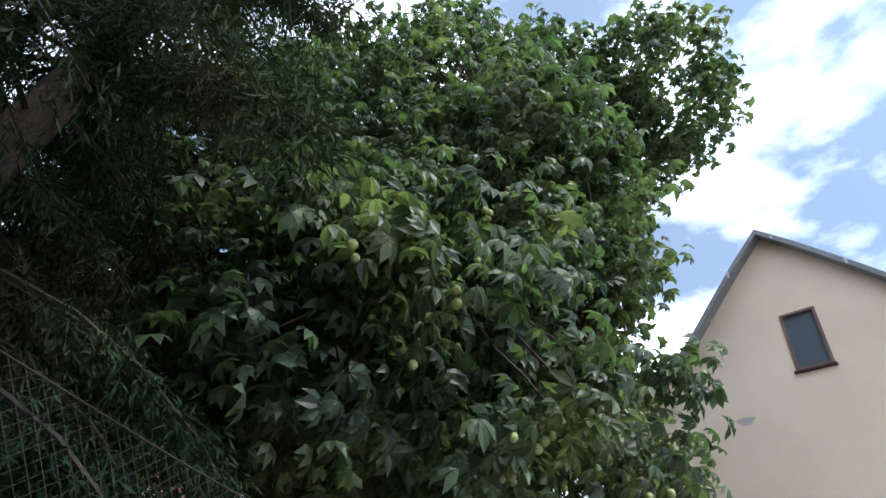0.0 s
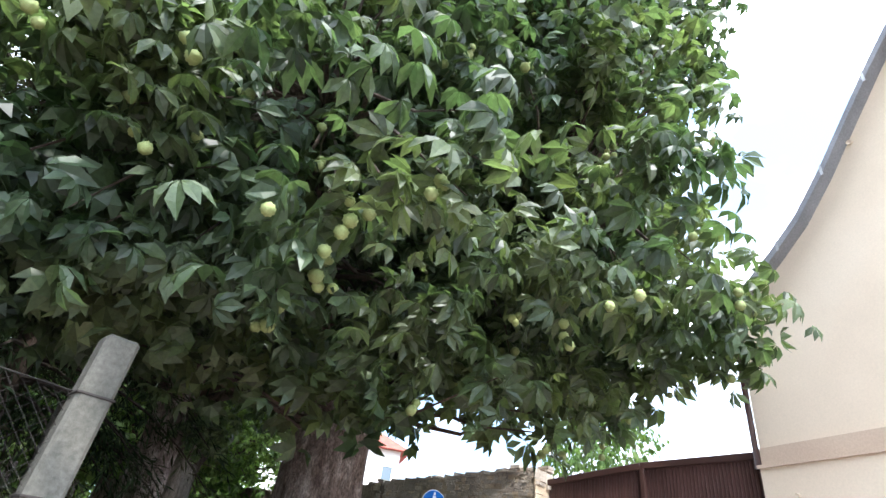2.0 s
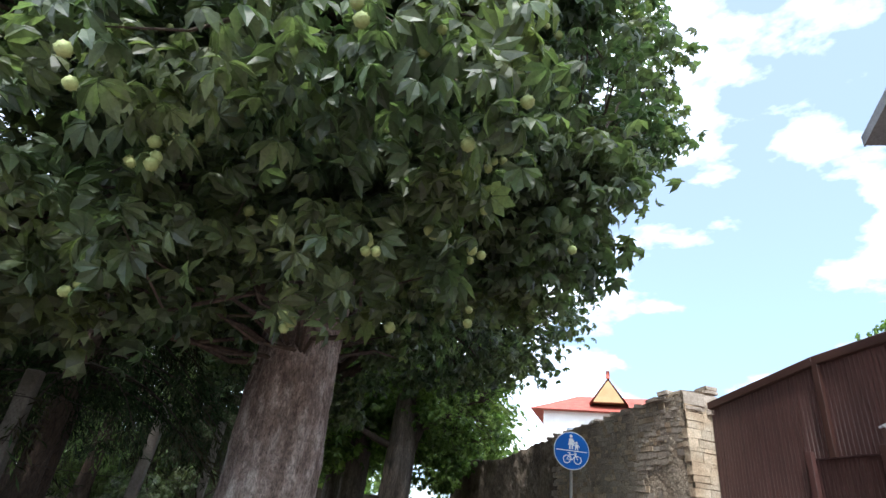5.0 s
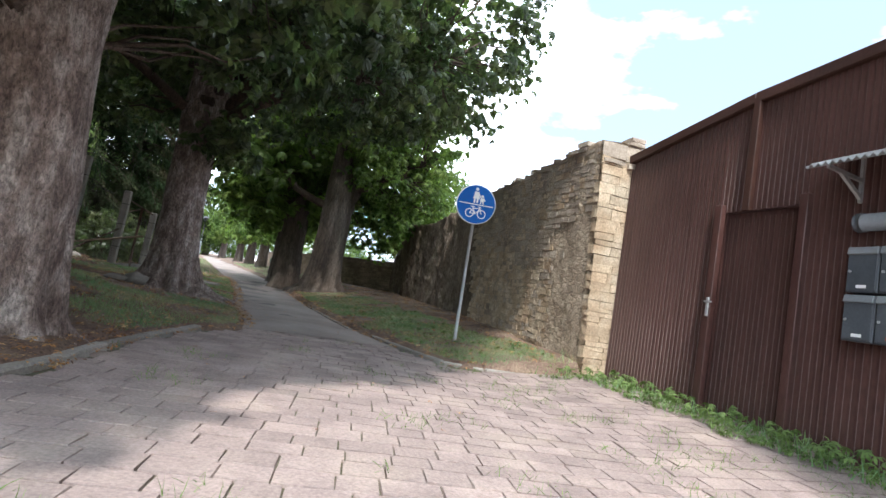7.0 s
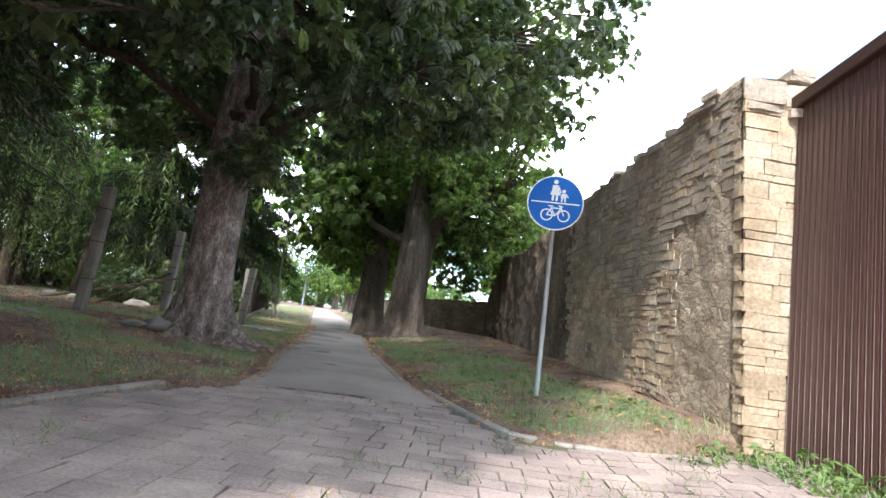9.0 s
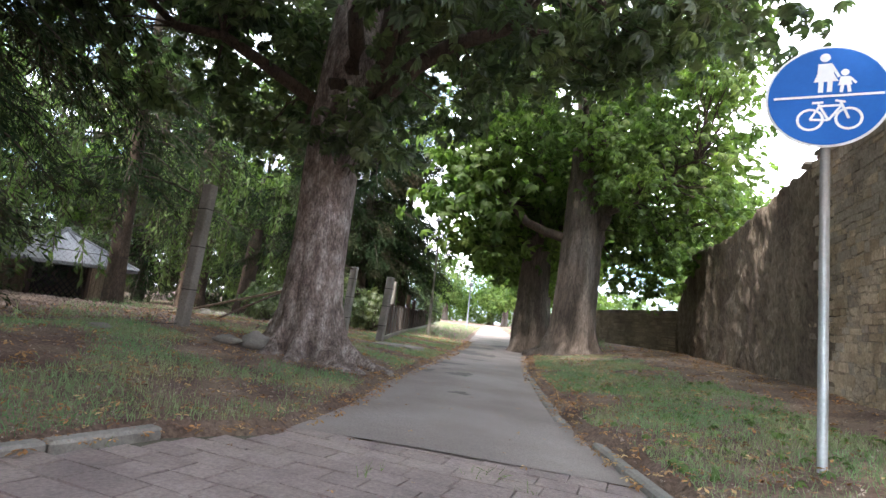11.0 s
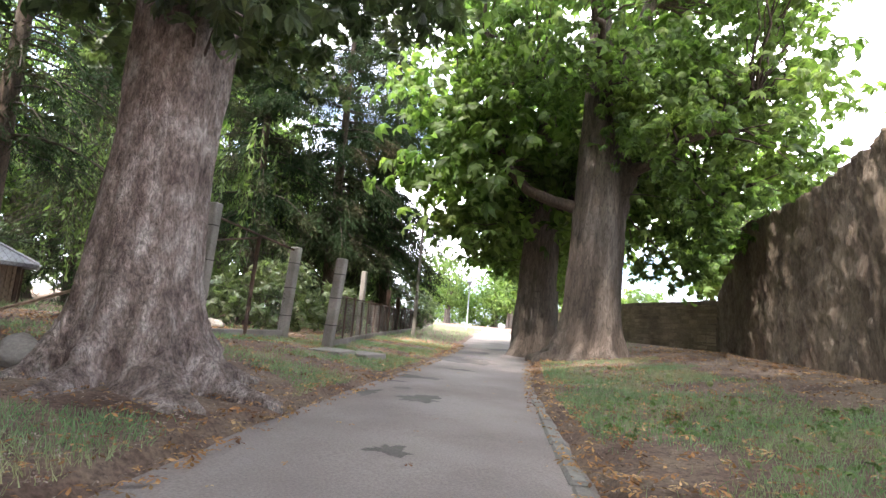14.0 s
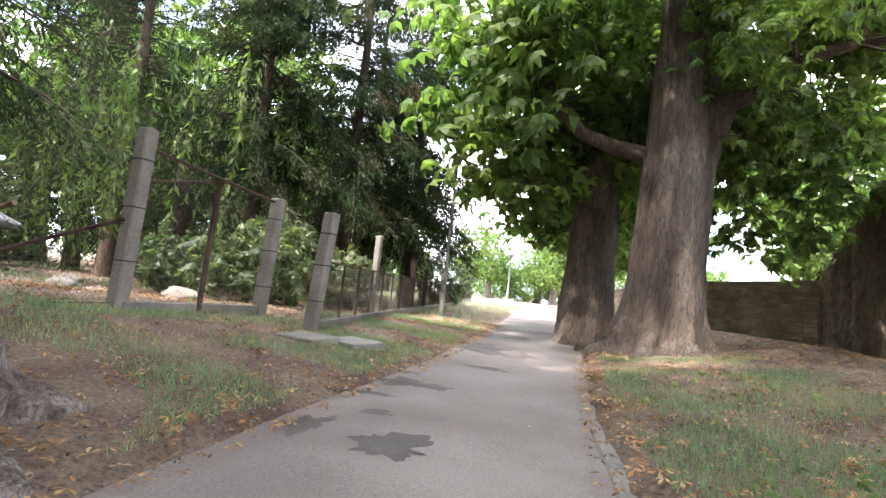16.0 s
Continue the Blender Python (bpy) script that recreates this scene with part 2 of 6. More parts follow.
M_BLUE = mat("sign_blue", [(0.004, 0.10, 0.40), (0.006, 0.115, 0.44)], 3, 40, 0.5, 0.0, var=0.06, spec=0.2)
M_WHITE = mat("white_film", [(0.75, 0.76, 0.78), (0.8, 0.8, 0.8)], 3, 40, 0.4, 0.0, var=0.04)
M_STEEL = mat("galvanised_steel", [(0.36, 0.37, 0.38), (0.48, 0.49, 0.5)], 4, 40, 0.5, 0.1, var=0.15, metal=0.5)
M_WIRE = mat("rusty_wire", [(0.022, 0.018, 0.016), (0.042, 0.035, 0.031)], 8, 60, 0.8, 0, var=0.2)
M_RUST = mat("rusty_steel", [(0.05, 0.032, 0.025), (0.09, 0.055, 0.04)], 4, 40, 0.85, 0.3, var=0.3)
M_WOOD = mat("weathered_board", [(0.20, 0.145, 0.10), (0.30, 0.225, 0.165)], 3, 40, 0.85, 0.4, (4, 4, 0.4), 0.35, objvar=0.15)
M_DARK = mat("dark_interior", [(0.015, 0.012, 0.011), (0.03, 0.025, 0.022)], 2, 20, 0.95, 0.2, var=0.3)
M_TILE = mat("red_roof_tile", [(0.27, 0.065, 0.045), (0.36, 0.095, 0.065)], 1.2, 20, 0.8, 0.4, var=0.2)
M_OFFWHITE = mat("white_plaster", [(0.66, 0.65, 0.63), (0.74, 0.73, 0.71)], 0.6, 20, 0.9, 0.2, var=0.08)
M_YELLOW = mat("yellow_gable", [(0.36, 0.24, 0.12), (0.42, 0.29, 0.15)], 1, 20, 0.9, 0.2, var=0.1)
M_GREENBIN = mat("green_plastic", [(0.02, 0.085, 0.05), (0.03, 0.11, 0.065)], 3, 30, 0.5, 0.1, var=0.12)
M_MESH = mat("wired_panel", [(0.07, 0.062, 0.056), (0.12, 0.105, 0.095)], 3, 60, 0.8, 0.2, var=0.4)
M_TRIM = mat("window_frame_brown", [(0.14, 0.085, 0.07), (0.19, 0.12, 0.1)], 4, 40, 0.5, 0.1, var=0.15)
M_GLASS = bpy.data.materials.new("window_glass")
M_GLASS.use_nodes = True
_g = M_GLASS.node_tree.nodes["Principled BSDF"]
_g.inputs["Base Color"].default_value, _g.inputs["Roughness"].default_value = (0.10, 0.12, 0.14, 1), 0.08
_g.inputs["Specular IOR Level"].default_value = 0.9


# ---- mesh helpers ----
def fast_mesh(name, verts, tris):
    """A mesh from arrays of points and triangles."""
    me = bpy.data.meshes.new(name)
    verts, tris = np.asarray(verts, np.float32), np.asarray(tris, np.int32)
    me.vertices.add(len(verts))
    me.vertices.foreach_set("co", verts.ravel())
    me.loops.add(tris.size)
    me.loops.foreach_set("vertex_index", tris.ravel())
    me.polygons.add(len(tris))
    me.polygons.foreach_set("loop_start", np.arange(0, tris.size, 3, dtype=np.int32))
    me.update(calc_edges=True)
    return me


def part(name, data, material, parent=None, label="", smooth=False):
    """Links a bmesh or mesh as one object, under a thing or a part."""
    me = data
    if isinstance(data, bmesh.types.BMesh):
        me = bpy.data.meshes.new(name)
        bmesh.ops.recalc_face_normals(data, faces=data.faces)
        data.to_mesh(me)
        data.free()
    if material and not me.materials:
        me.materials.append(material)
    me.polygons.foreach_set("use_smooth", np.full(len(me.polygons), smooth))
    ob = new(name, me)
    if parent:
        ob.parent = parent
        ob.matrix_parent_inverse = parent.matrix_basis.inverted() if parent.parent is None else Matrix()
    if label:
        ob["label"] = label
    return ob


def thing(name, label, category, group="", at=(0, 0, 0), kind=""):
    e = new(name)
    e.location = at
    e.empty_display_size = 0.1
    return tagged(e, label, category, group, kind)


def box(bm, size, m=Matrix(), bevel=0.0):
    """Adds a box of that size, centred on m, to bm."""
    r = bmesh.ops.create_cube(bm, size=1.0, matrix=m @ Matrix.Diagonal((*size, 1)))
    if bevel:
        es = list({e for v in r["verts"] for e in v.link_edges})
        bmesh.ops.bevel(bm, geom=es, offset=bevel, segments=1, affect="EDGES", profile=0.5)
    return bm


def boxed(size, m=Matrix(), bevel=0.0):
    return box(bmesh.new(), size, m, bevel)


def tube_arrays(points, radii, sides=8, wob=0.0, rng=None):
    """A round tube along points, as arrays."""
    P = np.asarray(points, float)
    k = len(P)
    T = np.gradient(P, axis=0)
    T /= np.linalg.norm(T, axis=1)[:, None] + 1e-9
    ref = np.where(np.abs(T[:, 2:3]) > 0.9, [[1.0, 0, 0]], [[0, 0, 1.0]])
    A = np.cross(T, ref)
    A /= np.linalg.norm(A, axis=1)[:, None] + 1e-9
    B = np.cross(T, A)
    ang = np.arange(sides) * 2 * np.pi / sides
    R = np.asarray(radii, float)[:, None] * (1 + (wob * rng.standard_normal((k, sides)) if wob else 0))
    V = P[:, None] + R[..., None] * (np.cos(ang)[None, :, None] * A[:, None] + np.sin(ang)[None, :, None] * B[:, None])
    i, j = np.meshgrid(np.arange(k - 1), np.arange(sides), indexing="ij")
    a, b = i * sides + j, i * sides + (j + 1) % sides
    c, d = a + sides, b + sides
    F = np.concatenate([np.stack([a, b, d], -1).reshape(-1, 3), np.stack([a, d, c], -1).reshape(-1, 3)])
    return V.reshape(-1, 3), F


def joined(pieces):
    V, F, n = [], [], 0
    for v, f in pieces:
        V.append(v)
        F.append(np.asarray(f) + n)
        n += len(v)
    return np.concatenate(V), np.concatenate(F)


def tube(name, points, radius, material, parent=None, sides=8, label=""):
    radii = radius if hasattr(radius, "__len__") else [radius] * len(points)
    v, f = tube_arrays(points, radii, sides)
    ends = [[0] + [i, i + 1] for i in range(1, sides - 1)] + [[len(v) - sides + i + 1, len(v) - sides + i, len(v) - sides] for i in range(1, sides - 1)]
    return part(name, fast_mesh(name, v, np.concatenate([f, ends])), material, parent, label, smooth=True)


def ellipsoids_grow(lobes, count, rng, zmin=0.0, shell=0.55):
    """Clump centres near the surfaces of the lobes (x, y, z, rx, ry, rz), with their outward directions."""
    L = np.array(lobes, float)
    w = (L[:, 3] * L[:, 4] * L[:, 5]) ** 0.67
    pick = rng.choice(len(L), size=count * 2, p=w / w.sum())
    d = rng.standard_normal((count * 2, 3))
    d /= np.linalg.norm(d, axis=1)[:, None]
    r = shell + (1.06 - shell) * rng.random(count * 2) ** 0.6
    P = L[pick, :3] + d * r[:, None] * L[pick, 3:]
    keep = P[:, 2] > zmin + 0.5 * rng.random(count * 2)
    return P[keep][:count], d[keep][:count]


def leaf_template(leaflets, rich, rng, wide=0.2):
    """A palmate leaf about 1 across, stalk end at the origin, facing +z: points and triangles."""
    V, F, n = [], [], 0
    for i in range(leaflets):
        a = (i - (leaflets - 1) / 2) * (3.6 / leaflets)
        ln = 0.62 - 0.16 * abs(i - (leaflets - 1) / 2) / (leaflets / 2) + 0.05 * rng.random()
        wd = ln * wide
        droop = -0.6 - 0.45 * rng.random()
        c, s = math.cos(a), math.sin(a)

        def q(t, w, up):
            x, y = t * ln, w * wd
            return (x * c - y * s, x * s + y * c, droop * ln * t * t + up * wd)
        if rich:
            V += [q(0.05, 0, 0), q(0.38, -0.5, 0.25), q(0.38, 0, 0), q(0.38, 0.5, 0.25), q(0.72, -1, 0.45), q(0.72, 0, 0), q(0.72, 1, 0.45), q(1, 0, 0)]
            F += [[n, n + 1, n + 2], [n, n + 2, n + 3], [n + 1, n + 4, n + 5], [n + 1, n + 5, n + 2], [n + 2, n + 5, n + 6], [n + 2, n + 6, n + 3],
                  [n + 4, n + 7, n + 5], [n + 5, n + 7, n + 6]]
            n += 8
        else:
            V += [q(0.0, 0, 0), q(0.62, -1, 0.2), q(1, 0, 0), q(0.62, 1, 0.2)]
            F += [[n, n + 1, n + 3], [n + 1, n + 2, n + 3]]
            n += 4
    return np.array(V), np.array(F)


def frames_for(normals, rng):
    """Turns that carry +z to each normal, with a random spin."""
    N = normals / (np.linalg.norm(normals, axis=1)[:, None] + 1e-9)
    r = rng.standard_normal(N.shape)
    X = np.cross(r, N)
    X /= np.linalg.norm(X, axis=1)[:, None] + 1e-9
    return np.stack([X, np.cross(N, X), N], -1)


def scatter(template, P, R, S):
    V, F = template
    out = np.einsum("nij,mj->nmi", R, V) * S[:, None, None] + P[:, None]
    idx = F[None] + (np.arange(len(P)) * len(V))[:, None, None]
    return out.reshape(-1, 3), idx.reshape(-1, 3)


# ---- the lie of the land ----
LEFT_Y = [2.3, 2.6, 3.2, 4.2, 5.2, 6.2, 7.4, 8.8, 9.4, 10.7, 12.7, 14.4, 17.9, 23.6, 30, 120]
LEFT_X = [-60, -4, -2, -0.9, -0.55, -0.5, -0.3, 0.05, 0.65, 0.6, 0.27, 0.13, -0.15, -0.85, -1.9, -16]
RIGHT_Y = [7.75, 7.9, 8.0, 8.43, 10.06, 11, 12.7, 14.6, 16.1, 17.4, 24.3, 30, 120]
RIGHT_X = [60, 5.7, 3.83, 3.52, 3.06, 2.74, 2.47, 2.12, 1.87, 1.72, 1.1, 0.3, -13]


def ground(x, y):
    """Height of the ground at (x, y), for numbers or arrays."""
    x, y = np.asarray(x, float), np.asarray(y, float)
    z = np.interp(y, [-50, 6, 9, 12, 15, 24, 40, 120], [-0.17, -0.17, -0.19, -0.18, -0.13, -0.04, 0.1, 0.5])
    d = np.interp(y, LEFT_Y, LEFT_X) - x
    e = x - np.interp(y, RIGHT_Y, RIGHT_X)
    keep = np.interp(y, [15, 19, 26], [1, 0.5, 0.3])
    z = z + np.where(d > 0, np.clip(0.05 + 0.10 * d, 0, 0.42) * keep * np.clip(d / 0.12, 0, 1), 0)
    z = z + np.where(e > 0, np.clip(0.07 + 0.12 * e, 0, 0.5) * np.clip(e / 0.12, 0, 1), 0)
    return z + np.where((y < 7.9) & (x > 4), 0.07 * (np.minimum(x, 6.4) - 4), 0)


def gz(x, y):
    return float(ground(x, y))


# ---- ground, path, kerbs ----
def build_ground():
    def axis(lo, hi, n_lo, n_hi, a, b, step):
        near = np.arange(a, b, step)
        return np.concatenate([a - np.geomspace(0.6, a - lo, n_lo)[::-1], near, b + np.geomspace(0.6, hi - b, n_hi)])
    xs, ys = axis(-1500, 1500, 22, 22, -9.0, 8.0, 0.16), axis(-1500, 1500, 20, 26, -3.0, 32.0, 0.16)
    X, Y = np.meshgrid(xs, ys, indexing="ij")
    Z = ground(X, Y)
    bumps = np.array([noise.noise(Vector((x * 1.1, y * 1.1, 0))) for x, y in zip(X.ravel(), Y.ravel())]).reshape(X.shape)
    verge = (X < np.interp(Y, LEFT_Y, LEFT_X) - 0.1) | (X > np.interp(Y, RIGHT_Y, RIGHT_X) + 0.1)
    Z = Z + np.where(verge, 0.035 * bumps, -0.06)
    V = np.stack([X, Y, Z], -1).reshape(-1, 3)
    n = len(ys)
    i, j = np.meshgrid(np.arange(len(xs) - 1), np.arange(n - 1), indexing="ij")
    a = (i * n + j).ravel()
    F = np.concatenate([np.stack([a, a + n, a + n + 1], -1), np.stack([a, a + n + 1, a + 1], -1)])
    ob = part("ground", fast_mesh("ground", V, F), M_SOIL, smooth=True)
    return tagged(ob, "bare brown soil verge with grass and leaf litter", "ground", kind="structure")


build_ground()


def ribbon(name, ys, left, right, lift, material, steps=8):
    """A strip of ground between two edges given over y."""
    V, F = [], []
    for k, y in enumerate(ys):
        for s in range(steps + 1):
            x = left[k] + (right[k] - left[k]) * s / steps
            V.append((x, y, gz(min(max(x, np.interp(y, LEFT_Y, LEFT_X)), np.interp(y, RIGHT_Y, RIGHT_X)), y) + lift + 0.012 * math.sin(math.pi * s / steps)))
    w = steps + 1
    for k in range(len(ys) - 1):
        for s in range(steps):
            a = k * w + s
            F += [(a, a + 1, a + w + 1), (a, a + w + 1, a + w)]
    return part(name, fast_mesh(name, np.array(V), F), material, smooth=True)


path_y = np.concatenate([np.arange(9.55, 34, 0.25), np.geomspace(34.5, 120, 14)])
wave = [0.05 * noise.noise(Vector((y * 1.7, 3, 0))) + 0.03 * noise.noise(Vector((y * 5, 9, 0))) for y in path_y]
path = ribbon("path", path_y, [np.interp(y, LEFT_Y, LEFT_X) - 0.03 + w for y, w in zip(path_y, wave)],
              [np.interp(y, RIGHT_Y, RIGHT_X) + 0.05 - w for y, w in zip(path_y, wave[::-1])], 0.0, M_ASPHALT)
tagged(path, "worn grey asphalt footpath with crumbling edges", "path", kind="structure")
bed = ribbon("pavement", np.arange(-9, 9.9, 0.3), [max(-14, np.interp(y, LEFT_Y, LEFT_X)) for y in np.arange(-9, 9.9, 0.3)],
             [min(6.3, np.interp(y, RIGHT_Y, RIGHT_X)) for y in np.arange(-9, 9.9, 0.3)], -0.03, M_JOINT, 48)
tagged(bed, "stone-paved forecourt with sandy weedy joints", "pavement", kind="structure")


def blob(cx, cy, rx, ry, seed):
    """An uneven flat patch that follows the crown of the path."""
    n, rings = 56, 3
    V, F = [], []
    for q in range(rings + 1):
        for k in range(n):
            a = 2 * math.pi * k / n
            ca, sa = math.cos(a), math.sin(a)
            r = 1 + 0.9 * noise.noise(Vector((ca * 1.3, sa * 1.3, seed))) + 0.5 * noise.noise(Vector((ca * 3.5, sa * 3.5, seed))) + 0.2 * noise.noise(Vector((ca * 9, sa * 9, seed)))
            x, y = cx + rx * r * ca * q / rings, cy + ry * r * sa * q / rings
            lo, hi = np.interp(y, LEFT_Y, LEFT_X), np.interp(y, RIGHT_Y, RIGHT_X)
            V.append((x, y, gz(min(max(x, lo), hi), y) + 0.004 + 0.012 * math.sin(math.pi * min(max((x - lo) / (hi - lo), 0), 1))))
    for q in range(rings):
        for k in range(n):
            a, b = q * n + k, q * n + (k + 1) % n
            F += [(a, b, b + n), (a, b + n, a + n)]
    return np.array(V), np.array(F)


stains = [blob(x, y, rx, ry, i * 3.1) for i, (x, y, rx, ry) in enumerate(
    [(0.9, 14.6, 0.21, 0.2), (0.28, 14.72, 0.12, 0.22), (0.49, 15.24, 0.13, 0.06), (0.25, 16.4, 0.32, 0.2), (0.1, 15.75, 0.24, 0.1), (-0.02, 16.95, 0.1, 0.1), (-0.24, 20.1, 0.5, 0.5),
     (0.43, 19.8, 0.36, 0.4), (0.5, 18.0, 0.24, 0.09), (-0.4, 22.9, 0.6, 0.6), (1.3, 12.6, 0.14, 0.12), (0.3, 25.5, 0.5, 0.7)])]
tagged(part("damp_stain", fast_mesh("damp_stain", *joined(stains)), M_WET), "dark damp patches on the asphalt path", "stain", kind="stuff")


def kerb_run(points, length, group, label, lift=0.035, wide=0.13):
    """Kerb stones laid end to end along a line."""
    P = [Vector((x, y, 0)) for x, y in points]
    d = [0.0]
    for a, b in zip(P, P[1:]):
        d.append(d[-1] + (b - a).length)
    rng, s = random.Random(5), 0.0
    while s < d[-1] - 0.2:
        e = min(d[-1], s + length * rng.uniform(0.85, 1.1))
        pa = [np.interp(s, d, [p[i] for p in P]) for i in (0, 1)]
        pb = [np.interp(e, d, [p[i] for p in P]) for i in (0, 1)]
        a, b = Vector((*pa, gz(*pa) + 0.03)), Vector((*pb, gz(*pb) + 0.03))
        a.z, b.z = [np.interp(q.y, [6, 9, 12, 15, 24], [-0.17, -0.19, -0.18, -0.13, -0.04]) + lift for q in (a, b)]
        mid = (a + b) / 2
        m = Matrix.Translation(mid + Vector((0, 0, -0.08 + rng.uniform(-0.012, 0.012)))) @ Matrix.Rotation(math.atan2(b.y - a.y, b.x - a.x), 4, "Z")
        ob = part("kerb_stone", boxed(((b - a).length - 0.012, wide, 0.26), m, 0.02), M_KERB)
        tagged(ob, label, "kerb", group)
        s = e


kerb_run([(-14, 2.45), (-5, 2.5), (-3.4, 2.7), (-2, 3.15), (-1.35, 3.6), (-0.9, 4.2), (-0.6, 5.0), (-0.52, 6.2), (-0.3, 7.4), (0.05, 8.8)], 0.95,
         "kerb beside the tree bank", "worn grey kerb stone beside the tree bank", -0.012)
kerb_run([(2.95, 10.6), (3.1, 10.0), (3.45, 8.7), (3.6, 8.3), (3.85, 8.02), (4.4, 7.9), (5.6, 7.78)], 0.8,
         "kerb round the verge", "low grey kerb stone edging the grass verge", 0.0, 0.1)
kerb_run([(2.62, 11.6), (2.28, 13.6), (2.1, 14.8), (1.9, 16.0)], 0.9, "path edging", "broken pale edging stone beside the asphalt path", -0.035, 0.12)

# ---- the tall wall, the low wall ----
WALL_Y0, WALL_Y1 = 7.9, 26.1


def wall_x(y):
    return 5.77 + 0.022 * (y - WALL_Y0)


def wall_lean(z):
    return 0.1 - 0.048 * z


def wall_top(y):
    return float(np.interp(y, [7.9, 8.4, 8.9, 10.5, 13.3, 15.5, 17.1, 18.6, 20.3, 22.6, 23.3, 23.7, 24.6, 25.3, 26.1], [3.82, 3.82, 3.78, 3.7, 3.6, 3.52, 3.4, 3.32, 3.36, 3.55, 3.5, 3.1, 2.85, 2.5, 2.1])) + 0.07 * noise.noise(Vector((y * 2.5, 0, 0)))


def build_wall():
    """The wall's body: a thick slab with a ragged crest."""
    ys = np.linspace(WALL_Y0 + 0.005, WALL_Y1, 260)
    V, F = [], []
    rows = 56
    for y in ys:
        x, t = wall_x(y), wall_top(y)
        b = gz(x, y) - 0.25
        ring = []
        for k in range(rows + 1):
            z = b + (t - b) * k / rows
            rough = (0.06 if y > 13.6 else 0.02) * noise.noise(Vector((y * 2.2, z * 1.1, 5))) + (0.07 if y > 13.6 else 0.0) * noise.noise(Vector((y * 7, z * 2.6, 8))) + (0.06 if y > 13.6 else 0.018) * noise.noise(Vector((y * 15, z * 6, 8)))
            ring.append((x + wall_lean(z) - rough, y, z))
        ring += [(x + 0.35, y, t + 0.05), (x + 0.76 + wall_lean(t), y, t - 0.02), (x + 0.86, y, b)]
        V += ring
    w = rows + 4
    for i in range(len(ys) - 1):
        for k in range(w - 1):
            a = i * w + k
            F += [(a, a + 1, a + w + 1), (a, a + w + 1, a + w)]
    last = (len(ys) - 1) * w
    for k in range(1, w - 1):
        F += [(0, k, k + 1), (last, last + k + 1, last + k)]
    me = fast_mesh("wall_east", np.array(V), F)
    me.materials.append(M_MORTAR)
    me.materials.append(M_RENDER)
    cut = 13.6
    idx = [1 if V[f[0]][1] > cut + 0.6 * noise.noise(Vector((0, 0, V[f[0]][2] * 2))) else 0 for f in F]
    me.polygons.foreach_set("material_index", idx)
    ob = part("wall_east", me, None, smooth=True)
    return tagged(ob, "tall crumbling sandstone rubble wall with ragged crest", "wall", kind="structure")


wall = build_wall()


def stone_mesh(seed, fy=0.482, fz=0.47, wob=1.0):
    """A rough unit stone, face towards -x, 20 triangles or so."""
    rng = random.Random(seed)
    bm = bmesh.new()
    j = lambda s: rng.uniform(-s, s)
    back = [bm.verts.new((0.5, y, z)) for y, z in ((-0.5, -0.5), (0.5, -0.5), (0.5, 0.5), (-0.5, 0.5))]
    mid = [bm.verts.new((-0.25 + j(0.1), y + j(0.05), z + j(0.09))) for y, z in ((-0.49, -0.48), (0.49, -0.48), (0.49, 0.48), (-0.49, 0.48))]
    face = [bm.verts.new((-0.5 + j(0.014), y + j(0.035) * wob, z + j(0.06) * wob)) for y, z in ((-fy, -fz), (fy, -fz), (fy, fz), (-fy, fz))]
    for r, q in ((back, mid), (mid, face)):
        for k in range(4):
            bm.faces.new((r[k], r[(k + 1) % 4], q[(k + 1) % 4], q[k]))
    bm.faces.new(face)
    bmesh.ops.triangulate(bm, faces=bm.faces)
    bmesh.ops.recalc_face_normals(bm, faces=bm.faces)
    me = bpy.data.meshes.new("stone")
    bm.to_mesh(me)
    bm.free()
    return me


STONES = [stone_mesh(i, 0.482, 0.468, 1.5) for i in range(14)]
STONES_G = [m.copy() for m in STONES]
STONES_D = [stone_mesh(50 + i, 0.488, 0.482, 1.1) for i in range(10)]
for _m in STONES_D:
    _m.materials.append(M_STONE)
for _m in STONES:
    _m.materials.append(M_STONE)
for _m in STONES_G:
    _m.materials.append(M_STONE_G)
STONE_ARR = []
for _m in STONES:
    v = np.empty(len(_m.vertices) * 3, np.float32)
    _m.vertices.foreach_get("co", v)
    f = np.empty(len(_m.polygons) * 3, np.int32)
    _m.polygons.foreach_get("vertices", f)
    STONE_ARR.append((v.reshape(-1, 3), f.reshape(-1, 3)))


def courses(z0, z1, rng, lo=0.06, hi=0.14):
    z = z0
    while z < z1 - 0.03:
        h = min(rng.uniform(lo, hi), z1 - z)
        yield z, h
        z += h


